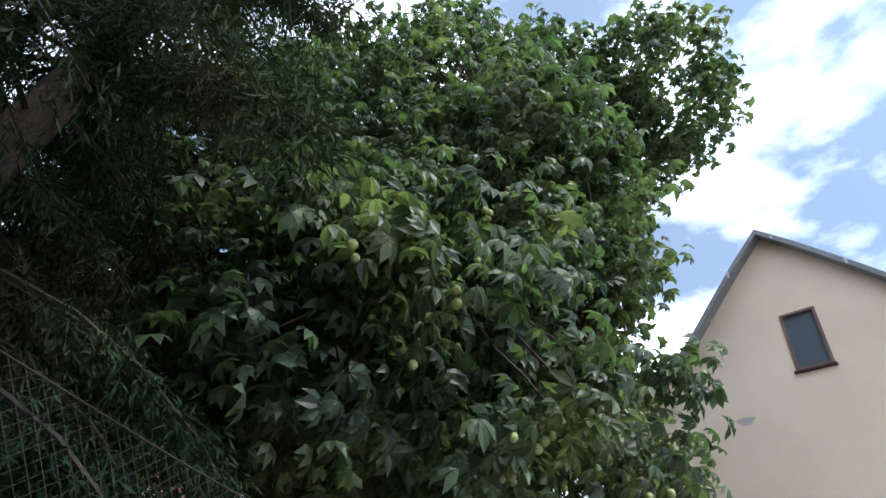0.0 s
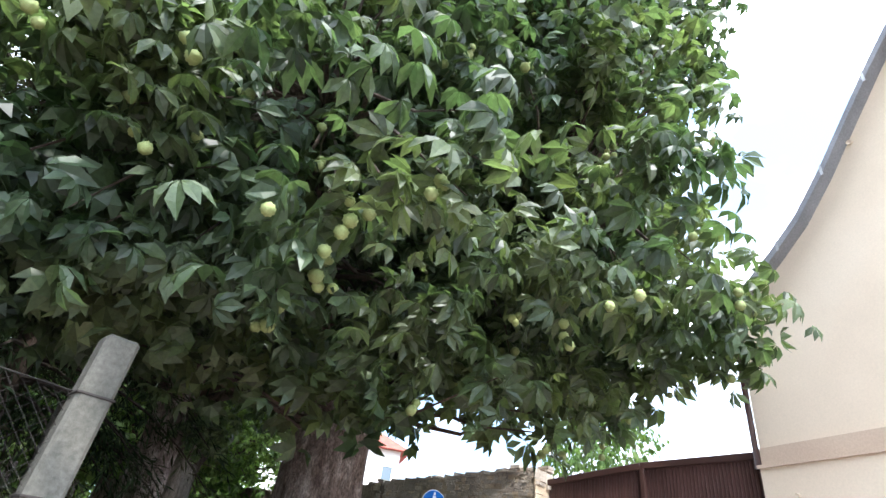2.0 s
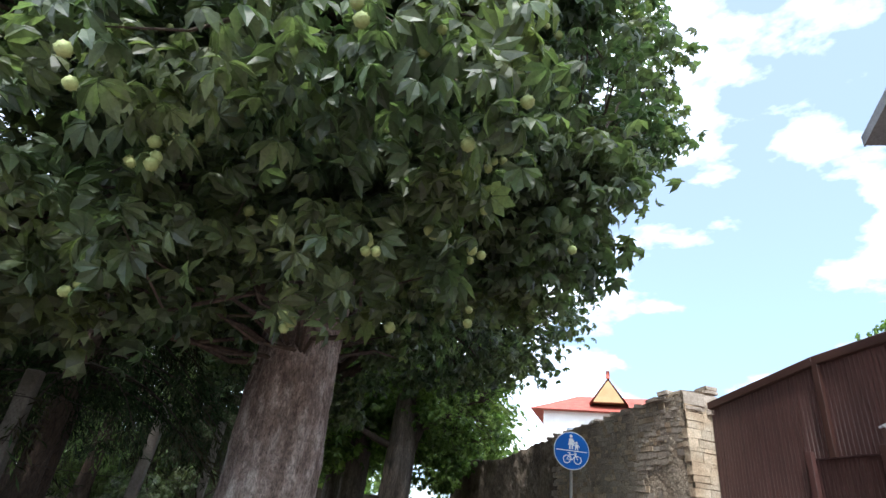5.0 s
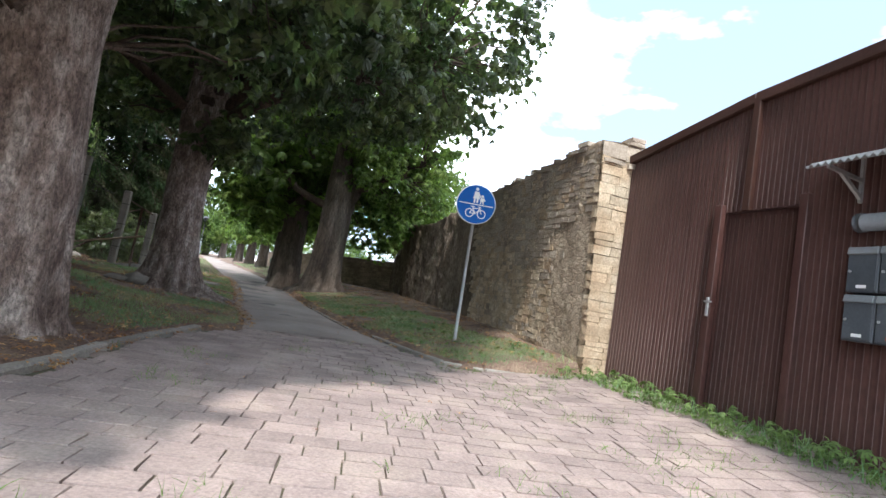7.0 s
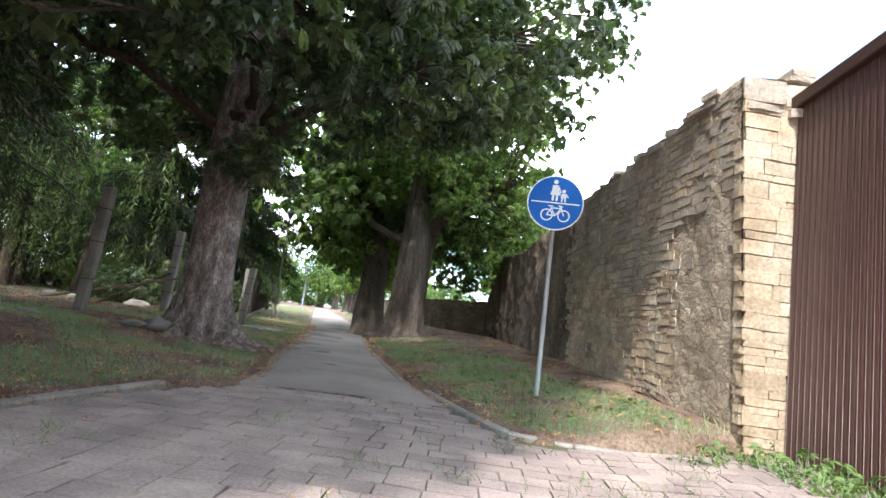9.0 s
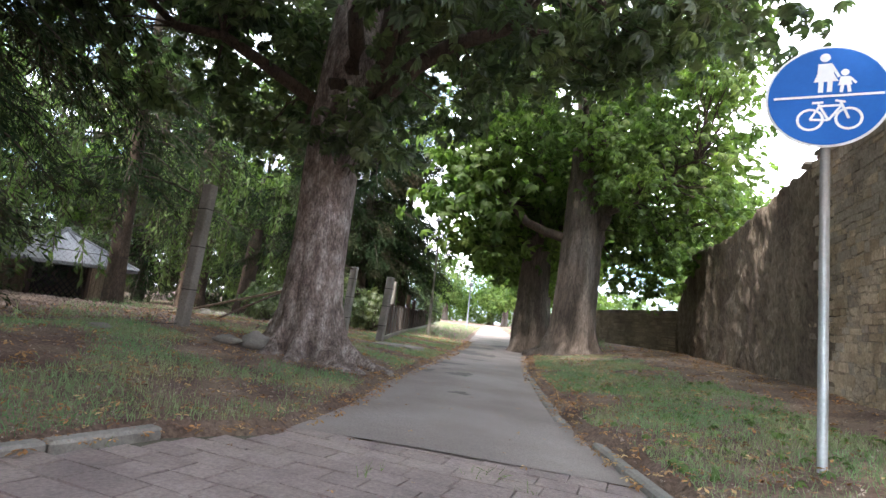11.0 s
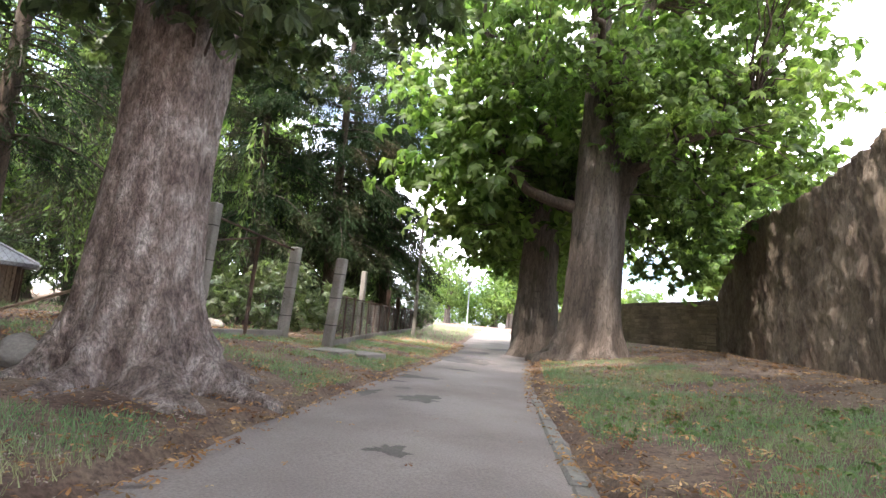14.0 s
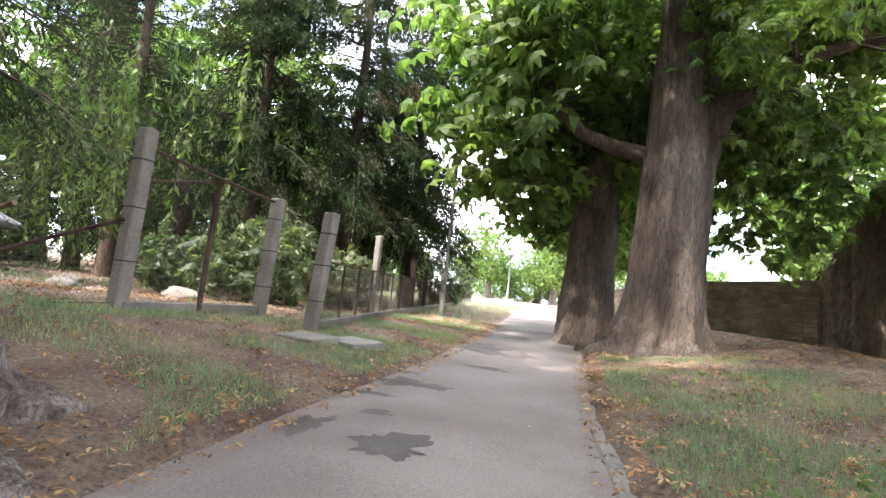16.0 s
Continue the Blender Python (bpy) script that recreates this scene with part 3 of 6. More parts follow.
def lay_front():
    """Stones of the wall's face: the stretch by the sign one by one, the rest joined."""
    rng = random.Random(21)
    near, far_warm, far_grey = [], [], []
    for z, h in courses(-0.1, 3.95, rng, 0.055, 0.15):
        y = WALL_Y0 + 0.03 + rng.uniform(0.0, 0.05)
        while y < 13.9 + rng.uniform(-0.4, 0.4):
            ln = h * rng.uniform(0.8, 2.3) if rng.random() < 0.9 else rng.uniform(0.26, 0.4)
            c = y + ln / 2
            if gz(wall_x(c), c) - 0.1 < z and z + h < wall_top(c) + 0.05 and rng.random() > (0.985 if c < 9.25 + 0.2 * noise.noise(Vector((0, 0, z * 2))) and 0.0 < z < 2.5 + 0.3 * noise.noise(Vector((c * 2, 0, 0))) else 0.02):
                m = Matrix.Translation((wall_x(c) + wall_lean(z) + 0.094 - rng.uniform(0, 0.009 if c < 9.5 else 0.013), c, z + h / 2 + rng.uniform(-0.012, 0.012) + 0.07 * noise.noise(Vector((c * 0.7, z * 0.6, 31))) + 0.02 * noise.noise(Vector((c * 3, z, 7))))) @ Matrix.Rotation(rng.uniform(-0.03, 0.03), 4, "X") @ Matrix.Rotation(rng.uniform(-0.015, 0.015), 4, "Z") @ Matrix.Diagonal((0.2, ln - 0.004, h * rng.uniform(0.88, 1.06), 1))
                grey = z + 0.6 * noise.noise(Vector((c * 0.9, z, 2))) > 1.9 or (8.45 < c < 9.3 and z < 2.6)
                near.append((c, m, grey != (rng.random() < 0.22)))
            y += ln
    near.sort(key=lambda q: q[0])
    for c, m, grey in near[:300]:
        ob = new("stone", (STONES_G if grey else STONES)[rng.randrange(14)])
        ob.parent, ob.matrix_basis = wall, m
    for grey, label in ((False, "ochre sandstone rubble courses"), (True, "grey weathered rubble courses")):
        rest = []
        for c, m, g in near[300:]:
            if g == grey:
                v, f = STONE_ARR[rng.randrange(14)]
                M = np.array(m)
                rest.append((v @ M[:3, :3].T + M[:3, 3], f))
        ob = part("rubble", fast_mesh("rubble", *joined(rest)), M_STONE_G if grey else M_STONE, wall, label)
        ob["kind"] = "stuff"


def lay_end():
    """Dressed stones of the wall's end, facing the forecourt."""
    rng = random.Random(8)
    for z, h in courses(-0.16, 3.64, rng, 0.05, 0.19):
        x, x1 = 5.75 + rng.uniform(0.0, 0.015), 6.5
        while x < x1 - 0.04:
            ln = rng.uniform(0.2, 0.5)
            if x1 - (x + ln) < 0.14:
                ln = x1 - x
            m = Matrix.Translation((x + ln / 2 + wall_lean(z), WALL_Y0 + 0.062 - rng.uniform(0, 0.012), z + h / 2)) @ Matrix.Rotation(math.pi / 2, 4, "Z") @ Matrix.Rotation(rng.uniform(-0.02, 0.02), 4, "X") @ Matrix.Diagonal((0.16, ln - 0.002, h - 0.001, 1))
            ob = new("dressed_stone", STONES_D[rng.randrange(10)])
            ob.parent, ob.matrix_basis = wall, m
            x += ln
    # the two blocks and the flat slabs of the crest
    for (x, y, z), s in (((5.94, 8.12, 3.67), (0.44, 0.4, 0.24)), ((6.3, 8.1, 3.67), (0.28, 0.38, 0.26)), ((6.0, 8.15, 3.5), (0.56, 0.44, 0.07)), ((6.32, 8.1, 3.47), (0.3, 0.45, 0.1)),
                         ((5.98, 8.2, 3.81), (0.46, 0.42, 0.06)), ((6.33, 8.1, 3.86), (0.3, 0.4, 0.06)), ((6.36, 8.08, 3.94), (0.26, 0.34, 0.07)), ((5.86, 8.7, 3.76), (0.4, 0.5, 0.07)),
                         ((5.9, 9.3, 3.70), (0.36, 0.5, 0.08)), ((5.92, 9.9, 3.66), (0.4, 0.4, 0.07)), ((5.95, 10.6, 3.64), (0.4, 0.6, 0.07)), ((5.98, 11.4, 3.65), (0.4, 0.5, 0.08)),
                         ((6.0, 12.2, 3.64), (0.4, 0.6, 0.07)), ((6.05, 13.1, 3.63), (0.4, 0.5, 0.08))):
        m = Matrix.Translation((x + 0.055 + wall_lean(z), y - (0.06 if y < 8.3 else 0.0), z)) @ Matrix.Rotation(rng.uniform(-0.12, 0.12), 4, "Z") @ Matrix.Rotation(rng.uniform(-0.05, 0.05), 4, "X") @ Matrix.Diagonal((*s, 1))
        ob = new("cap_stone", STONES_G[rng.randrange(14)])
        ob.parent, ob.matrix_basis = wall, m
    y = 8.5
    while y < 14.4:
        s = (rng.uniform(0.2, 0.34), rng.uniform(0.16, 0.4), rng.uniform(0.05, 0.1))
        m = Matrix.Translation((wall_x(y) + 0.02 + rng.uniform(-0.06, 0.05), y, wall_top(y) + s[2] * 0.12)) @ Matrix.Rotation(rng.uniform(-0.5, 0.5), 4, "Z") @ Matrix.Rotation(rng.uniform(-0.15, 0.15), 4, "X") @ Matrix.Diagonal((*s, 1))
        ob = new("cap_stone", STONES_G[rng.randrange(14)])
        ob.parent, ob.matrix_basis = wall, m
        y += s[1] * rng.uniform(0.8, 1.7)


LOW_LINE = [(6.17, 26.0), (5.3, 27.6), (4.3, 29.8), (3.5, 33), (2.6, 38), (1.0, 47), (-1.8, 62)]


def build_low_wall():
    """The garden wall that turns off behind the trees and follows the path."""
    P = np.array(LOW_LINE)
    d = np.concatenate([[0], np.cumsum(np.linalg.norm(np.diff(P, axis=0), axis=1))])

    def at(s):
        return np.array([np.interp(s, d, P[:, 0]), np.interp(s, d, P[:, 1])])

    def way(s):
        w = at(min(s + 0.3, d[-1])) - at(max(s - 0.3, 0))
        return w / np.linalg.norm(w)

    def crest(s):
        return 1.95 + 0.05 * noise.noise(Vector((s * 1.3, 4, 4))) + 0.004 * s
    V, F = [], []
    ss = np.linspace(0, d[-1], 90)
    for s in ss:
        (x, y), w, t = at(s), way(s), crest(s)
        nx, ny = w[1], -w[0]
        V += [(x, y, -0.3), (x, y, t), (x + 0.45 * nx, y + 0.45 * ny, t + 0.02), (x + 0.45 * nx, y + 0.45 * ny, -0.3)]
    for i in range(len(ss) - 1):
        for k in range(3):
            a = i * 4 + k
            F += [(a, a + 1, a + 5), (a, a + 5, a + 4)]
    F += [(0, 1, 2), (0, 2, 3)]
    ob = tagged(part("wall_low", fast_mesh("wall_low", np.array(V), F), M_RENDER), "low weathered rubble garden wall", "wall", kind="structure")
    rng = random.Random(3)
    rest = []
    for z, h in courses(-0.05, 1.84, rng, 0.07, 0.15):
        s = 0.05
        while s < d[-1] - 1:
            ln = rng.uniform(0.18, 0.5) * (1 if s < 12 else 1.6)
            c, w = at(s + ln / 2), way(s + ln / 2)
            M = np.array(Matrix.Translation((c[0] + 0.085 * w[1], c[1] - 0.085 * w[0], z + h / 2 + rng.uniform(-0.01, 0.01))) @ Matrix.Rotation(math.atan2(w[1], w[0]) - math.pi / 2, 4, "Z") @ Matrix.Diagonal((0.2, ln - 0.012, h - 0.008, 1)))
            v, f = STONE_ARR[rng.randrange(14)]
            rest.append((v @ M[:3, :3].T + M[:3, 3], f))
            s += ln
    part("rubble", fast_mesh("rubble", *joined(rest)), M_RUBBLE_SHADED, ob, "weathered rubble courses with tree shade in their colour")["kind"] = "stuff"


build_low_wall()

# ---- the house with the cream gable ----
HC, HU, HN = Vector((6.0, 2.94, 0)), Vector((-0.389, -0.921, 0)), Vector((-0.921, 0.389, 0))


def H(u, d, z):
    """A point of the house: u along the gable from its corner, d outwards, z up."""
    return HC + HU * u + HN * d + Vector((0, 0, z))


ROOF_L = [(-0.62, 6.86), (0.1, 7.1), (0.7, 7.38), (1.31, 7.78), (2.0, 8.3), (2.68, 9.02), (3.4, 9.9), (4.13, 10.78), (4.86, 11.58)]
ROOF = ROOF_L + [(9.72 - u, z) for u, z in ROOF_L[-2::-1]]


def roof_z(u):
    return float(np.interp(u, [p[0] for p in ROOF], [p[1] for p in ROOF]))


def prism(outline, d0, d1):
    """A slab of the house from an outline in (u, z), between two depths."""
    bm = bmesh.new()
    a = [bm.verts.new(H(u, d0, z)) for u, z in outline]
    b = [bm.verts.new(H(u, d1, z)) for u, z in outline]
    bm.faces.new(a)
    bm.faces.new(b[::-1])
    n = len(a)
    for k in range(n):
        bm.faces.new((a[k], a[(k + 1) % n], b[(k + 1) % n], b[k]))
    return bm


def merge(target, source):
    me = bpy.data.meshes.new("tmp")
    source.to_mesh(me)
    source.free()
    target.from_mesh(me)
    bpy.data.meshes.remove(me)


def build_house():
    house = thing("house", "cream plastered house with a steep curved grey roof", "house", at=H(4.86, -5, -0.2))
    U = np.linspace(0, 9.72, 40)
    wu0, wu1, wz0, wz1 = 4.70, 5.46, 7.56, 9.04
    bm = bmesh.new()
    for u0, u1 in ((0, wu0), (wu1, 9.72)):
        us = [u0] + [float(u) for u in U if u0 < u < u1] + [u1]
        merge(bm, prism([(u0, -0.4), (u1, -0.4)] + [(u, roof_z(u) - 0.1) for u in us[::-1]], 0.0, -0.4))
    merge(bm, prism([(wu0, -0.4), (wu1, -0.4), (wu1, wz0), (wu0, wz0)], 0.0, -0.4))
    merge(bm, prism([(wu0, wz1), (wu1, wz1)] + [(u, roof_z(u) - 0.1) for u in (wu1, 4.86, wu0)], 0.0, -0.4))
    part("gable_wall", bm, M_PLASTER, house, "smooth cream plaster gable")
    part("side_wall", prism([(0, -0.4), (0.4, -0.4), (0.4, 7.0), (0, 7.0)], -0.4, -11), M_PLASTER, house)
    part("side_wall", prism([(9.32, -0.4), (9.72, -0.4), (9.72, 7.0), (9.32, 7.0)], -0.4, -11), M_PLASTER, house)
    part("back_wall", prism([(0, -0.4), (9.72, -0.4), (9.72, 7), (4.86, 11.4), (0, 7)], -10.7, -11), M_PLASTER, house)
    part("plinth", prism([(-0.02, -0.4), (9.74, -0.4), (9.74, 3.7), (-0.02, 3.7)], 0.055, 0.001), M_PLASTER, house)
    bm = bmesh.new()
    merge(bm, prism([(-0.05, 3.7), (9.77, 3.7), (9.77, 3.76), (-0.05, 3.76)], 0.10, 0.001))
    part("ledge", bm, M_BAND, house, "thin projecting ledge")
    part("plaster_band", prism([(0.0, 3.76), (9.72, 3.76), (9.72, 4.08), (0.0, 4.08)], 0.012, 0.001), M_BAND, house, "pinkish plaster band above the ledge")
    outer = ROOF + [(u, z - 0.13) for u, z in ROOF[::-1]]
    part("roof", prism(outer, 0.27, -11.2), M_SLATE, house, "grey roof covering with flared eaves")
    edge = [(u, z + 0.03) for u, z in ROOF] + [(u, z - 0.15) for u, z in ROOF[::-1]]
    part("verge_trim", prism(edge, 0.30, 0.272), M_SLATE, house, "grey metal verge trim")
    for k in range(1, 17, 2):
        u = -0.4 + 10.5 * k / 17
        ob = part("verge_clip", prism([(u, roof_z(u) - 0.16), (u + 0.05, roof_z(u) - 0.16), (u + 0.05, roof_z(u + 0.05) + 0.045), (u, roof_z(u) + 0.045)], 0.312, 0.301), M_ZINC, house)
    part("eave_bracket", prism([(-0.55, 6.72), (-0.02, 6.9), (-0.02, 5.75), (-0.1, 5.8)], 0.03, -0.5), M_BROWN_D, house, "dark boarded eave underside")
    part("eave_board", prism([(-0.58, 6.70), (-0.02, 6.66), (-0.02, 6.9), (-0.58, 6.80)], -0.5, -11), M_BROWN_D, house)
    tube("downpipe", [H(-0.07, 0.02, 5.8), H(-0.07, 0.02, 3.7)], 0.06, M_BROWN_D, house, 10, "dark brown downpipe")
    fr = bmesh.new()
    for u0, u1, z0, z1 in ((wu0, wu0 + 0.06, wz0, wz1), (wu1 - 0.06, wu1, wz0, wz1), (wu0 + 0.06, wu1 - 0.06, wz1 - 0.06, wz1), (wu0 + 0.06, wu1 - 0.06, wz0, wz0 + 0.06)):
        merge(fr, prism([(u0, z0), (u1, z0), (u1, z1), (u0, z1)], 0.02, -0.08))
    win = part("window", fr, M_TRIM, house, "narrow brown-framed attic window")
    part("pane", prism([(wu0 + 0.06, wz0 + 0.06), (wu1 - 0.06, wz0 + 0.06), (wu1 - 0.06, wz1 - 0.06), (wu0 + 0.06, wz1 - 0.06)], -0.05, -0.06), M_GLASS, win)
    part("sill", prism([(wu0 - 0.04, wz0 - 0.05), (wu1 + 0.04, wz0 - 0.05), (wu1 + 0.04, wz0 - 0.004), (wu0 - 0.04, wz0 - 0.004)], 0.07, -0.05), M_BROWN_D, win)
    tube("vent_stub", [H(3.22, -0.02, 9.47), H(3.22, 0.06, 9.46)], 0.05, M_PLASTER, house, 10, "small plastered vent stub")
    pts = [(3.41 + (0.19 + 0.05 * math.sin(3 * a)) * math.cos(a), 6.69 + (0.11 + 0.02 * math.cos(2 * a)) * math.sin(a)) for a in [k * math.pi / 8 for k in range(16)]]
    part("repair_patch", prism(pts, 0.006, 0.001), M_PATCH, house, "grey cement repair patch")
    tube("vent_stub", [H(0.62, 0.04, 3.2), H(0.62, 0.09, 3.19)], 0.035, M_PLASTER, house, 10)


build_house()

# ---- the brown gate ----
GX = 6.3


def gate_top(y):
    return float(np.interp(y, [2.95, 5.45, 7.85], [4.02, 3.90, 3.58]))


def build_gate():
    gate = thing("gate_fence", "tall dark brown ribbed sheet-metal gate and fence", "gate", at=(GX, 5.4, gz(GX, 5.4)))
    D0, D1, DT = 4.72, 5.78, 2.46
    back = bmesh.new()
    for y0, y1, z0, zt in ((2.97, D0, -0.3, None), (D0, D1, DT + 0.02, None), (D1, 7.86, -0.3, None)):
        a = [back.verts.new(p) for p in ((GX, y0, z0), (GX, y1, z0), (GX, y1, gate_top(y1) - 0.02), (GX, y0, gate_top(y0) - 0.02))]
        b = [back.verts.new(v.co + Vector((0.03, 0, 0))) for v in a]
        back.faces.new(a)
        back.faces.new(b[::-1])
        for k in range(4):
            back.faces.new((a[k], a[(k + 1) % 4], b[(k + 1) % 4], b[k]))
    part("sheet", back, M_BROWN, gate)

    def slat(y, w, z0, z1, name="slat", x=GX, parent=gate):
        bm = bmesh.new()
        prof = [(0.0, -w / 2), (-0.028, -w / 2 + 0.012), (-0.028, w / 2 - 0.012), (0.0, w / 2)]
        lo = [bm.verts.new((x - 0.001 + px, y + py, z0)) for px, py in prof]
        hi = [bm.verts.new((x - 0.001 + px, y + py, z1)) for px, py in prof]
        for k in range(3):
            bm.faces.new((lo[k], lo[k + 1], hi[k + 1], hi[k]))
        bm.faces.new(hi)
        bm.faces.new(lo[::-1])
        part(name, bm, M_BROWN, parent)
    y = 3.0
    while y < 7.84:
        door = D0 - 0.03 < y < D1 + 0.03
        slat(y, 0.06, DT + 0.02 if door else -0.25, gate_top(y) - 0.06)
        tube("rib", [(GX - 0.029, y + 0.024, DT + 0.03 if door else -0.2), (GX - 0.029, y + 0.024, gate_top(y) - 0.08)], 0.004, M_RIB, gate, 6)
        y += 0.072
    beam = bmesh.new()
    for y0, y1 in ((2.96, 5.45), (5.45, 7.88)):
        z0, z1 = gate_top(y0), gate_top(y1)
        m = Matrix.Translation((GX - 0.03, (y0 + y1) / 2, (z0 + z1) / 2)) @ Matrix.Rotation(math.atan2(z1 - z0, y1 - y0), 4, "X")
        box(beam, (0.14, y1 - y0 + 0.01, 0.14), m, 0.01)
    part("top_beam", beam, M_BROWN_D, gate, "flat dark top capping")
    part("post", boxed((0.07, 0.1, gate_top(5.42) - DT - 0.02), Matrix.Translation((GX - 0.065, 5.42, (gate_top(5.42) + DT) / 2)), 0.006), M_BROWN_D, gate)
    for yy in (D0 - 0.05, D1 + 0.05):
        part("post", boxed((0.08, 0.1, DT + 0.45), Matrix.Translation((GX - 0.055, yy, DT / 2 - 0.1)), 0.006), M_BROWN, gate)
    part("post", boxed((0.09, 0.12, 4.2), Matrix.Translation((GX - 0.02, 3.0, 1.85)), 0.006), M_BROWN_D, gate)
    door = part("door", boxed((0.03, D1 - D0 + 0.12, DT + 0.18), Matrix.Translation((GX + 0.08, (D0 + D1) / 2, DT / 2 - 0.052)), 0.003), M_BROWN, gate, "ribbed brown sheet-metal door, closed")
    y = D0 + 0.07
    while y < D1 - 0.03:
        slat(y, 0.06, -0.1, DT + 0.01, "door_slat", GX + 0.065, door)
        tube("rib", [(GX + 0.036, y + 0.024, -0.08), (GX + 0.036, y + 0.024, DT - 0.04)], 0.004, M_RIB, door, 6)
        y += 0.072
    hp = boxed((0.02, 0.05, 0.24), Matrix.Translation((GX - 0.105, D1 + 0.035, 1.27)), 0.008)
    box(hp, (0.05, 0.02, 0.02), Matrix.Translation((GX - 0.13, D1 + 0.03, 1.33)))
    box(hp, (0.018, 0.13, 0.022), Matrix.Translation((GX - 0.155, D1 - 0.02, 1.33)), 0.006)
    part("door_handle", hp, M_STEEL, gate, "worn steel lever handle")

    can = thing("canopy", "small corrugated grey canopy on steel brackets above the gate", "canopy", at=(GX - 0.03, 4.2, 2.9))
    V, F, cols = [], [], 60
    for k in range(cols + 1):
        yy = 3.2 + 1.05 * k / cols
        for dx, z in ((-0.03, 2.92), (-0.62, 2.68)):
            V.append((GX + dx, yy, z + 0.018 * math.sin(k * 2 * math.pi / 4)))
    V += [(x, y, z - 0.012) for x, y, z in V]
    o = 2 * (cols + 1)
    for k in range(cols):
        a = 2 * k
        F += [(a, a + 1, a + 3), (a, a + 3, a + 2), (o + a, o + a + 3, o + a + 1), (o + a, o + a + 2, o + a + 3), (a + 1, o + a + 1, o + a + 3), (a + 1, o + a + 3, a + 3)]
    part("corrugated_sheet", fast_mesh("corrugated_sheet", np.array(V), F), M_ZINC, can)
    for yy in (3.32, 4.12):
        br = bmesh.new()
        for p, q in (((-0.04, 2.64), (-0.5, 2.69)), ((-0.04, 2.46), (-0.32, 2.66)), ((-0.045, 2.42), (-0.045, 2.88))):
            a, b = Vector((GX + p[0], yy, p[1])), Vector((GX + q[0], yy, q[1]))
            m = Matrix.Translation((a + b) / 2) @ (b - a).to_track_quat("X", "Z").to_matrix().to_4x4()
            box(br, ((b - a).length, 0.03, 0.035), m)
        part("bracket", br, M_ZINC, can)


build_gate()


def build_mailboxes():
    """Two rows of three letter boxes and the paper tube above them."""
    for r in range(2):
        for c in range(3):
            y, z = 3.93 - 0.29 * c, 1.29 + 0.45 * r
            mb = thing("mailbox", "dark grey metal letter box on the brown gate", "mailbox", "letter boxes on the gate", (GX - 0.03, y, z - 0.21))
            part("body", boxed((0.16, 0.28, 0.43), Matrix.Translation((GX - 0.112, y, z)), 0.008), M_GREY, mb)
            part("door", boxed((0.012, 0.255, 0.34), Matrix.Translation((GX - 0.199, y, z - 0.03)), 0.004), M_GREY, mb)
            flap = bmesh.new()
            box(flap, (0.03, 0.27, 0.07), Matrix.Translation((GX - 0.203, y, z + 0.175)) @ Matrix.Rotation(radians(14), 4, "Y"), 0.006)
            part("flap", flap, M_LIGHTGREY, mb, "pale grey letter flap")
            part("name_plate", boxed((0.006, 0.09, 0.03), Matrix.Translation((GX - 0.209, y - 0.01, z - 0.16)), 0.002), M_WHITE if (r, c) != (0, 1) else M_TILE, mb)
            bm = bmesh.new()
            bmesh.ops.create_cone(bm, cap_ends=True, segments=10, radius1=0.013, radius2=0.013, depth=0.014, matrix=Matrix.Translation((GX - 0.21, y + 0.1, z - 0.02)) @ Matrix.Rotation(math.pi / 2, 4, "Y"))
            part("lock", bm, M_STEEL, mb)
    paper = thing("newspaper_tube", "grey plastic newspaper tube above the letter boxes", "newspaper tube", at=(GX - 0.03, 3.8, 2.28))
    tube("tube_body", [(GX - 0.12, 4.04, 2.2), (GX - 0.12, 3.34, 2.2)], 0.085, M_LIGHTGREY, paper, 16)
    tube("rim", [(GX - 0.12, 4.06, 2.2), (GX - 0.12, 4.0, 2.2)], 0.093, M_GREY, paper, 16)


build_mailboxes()


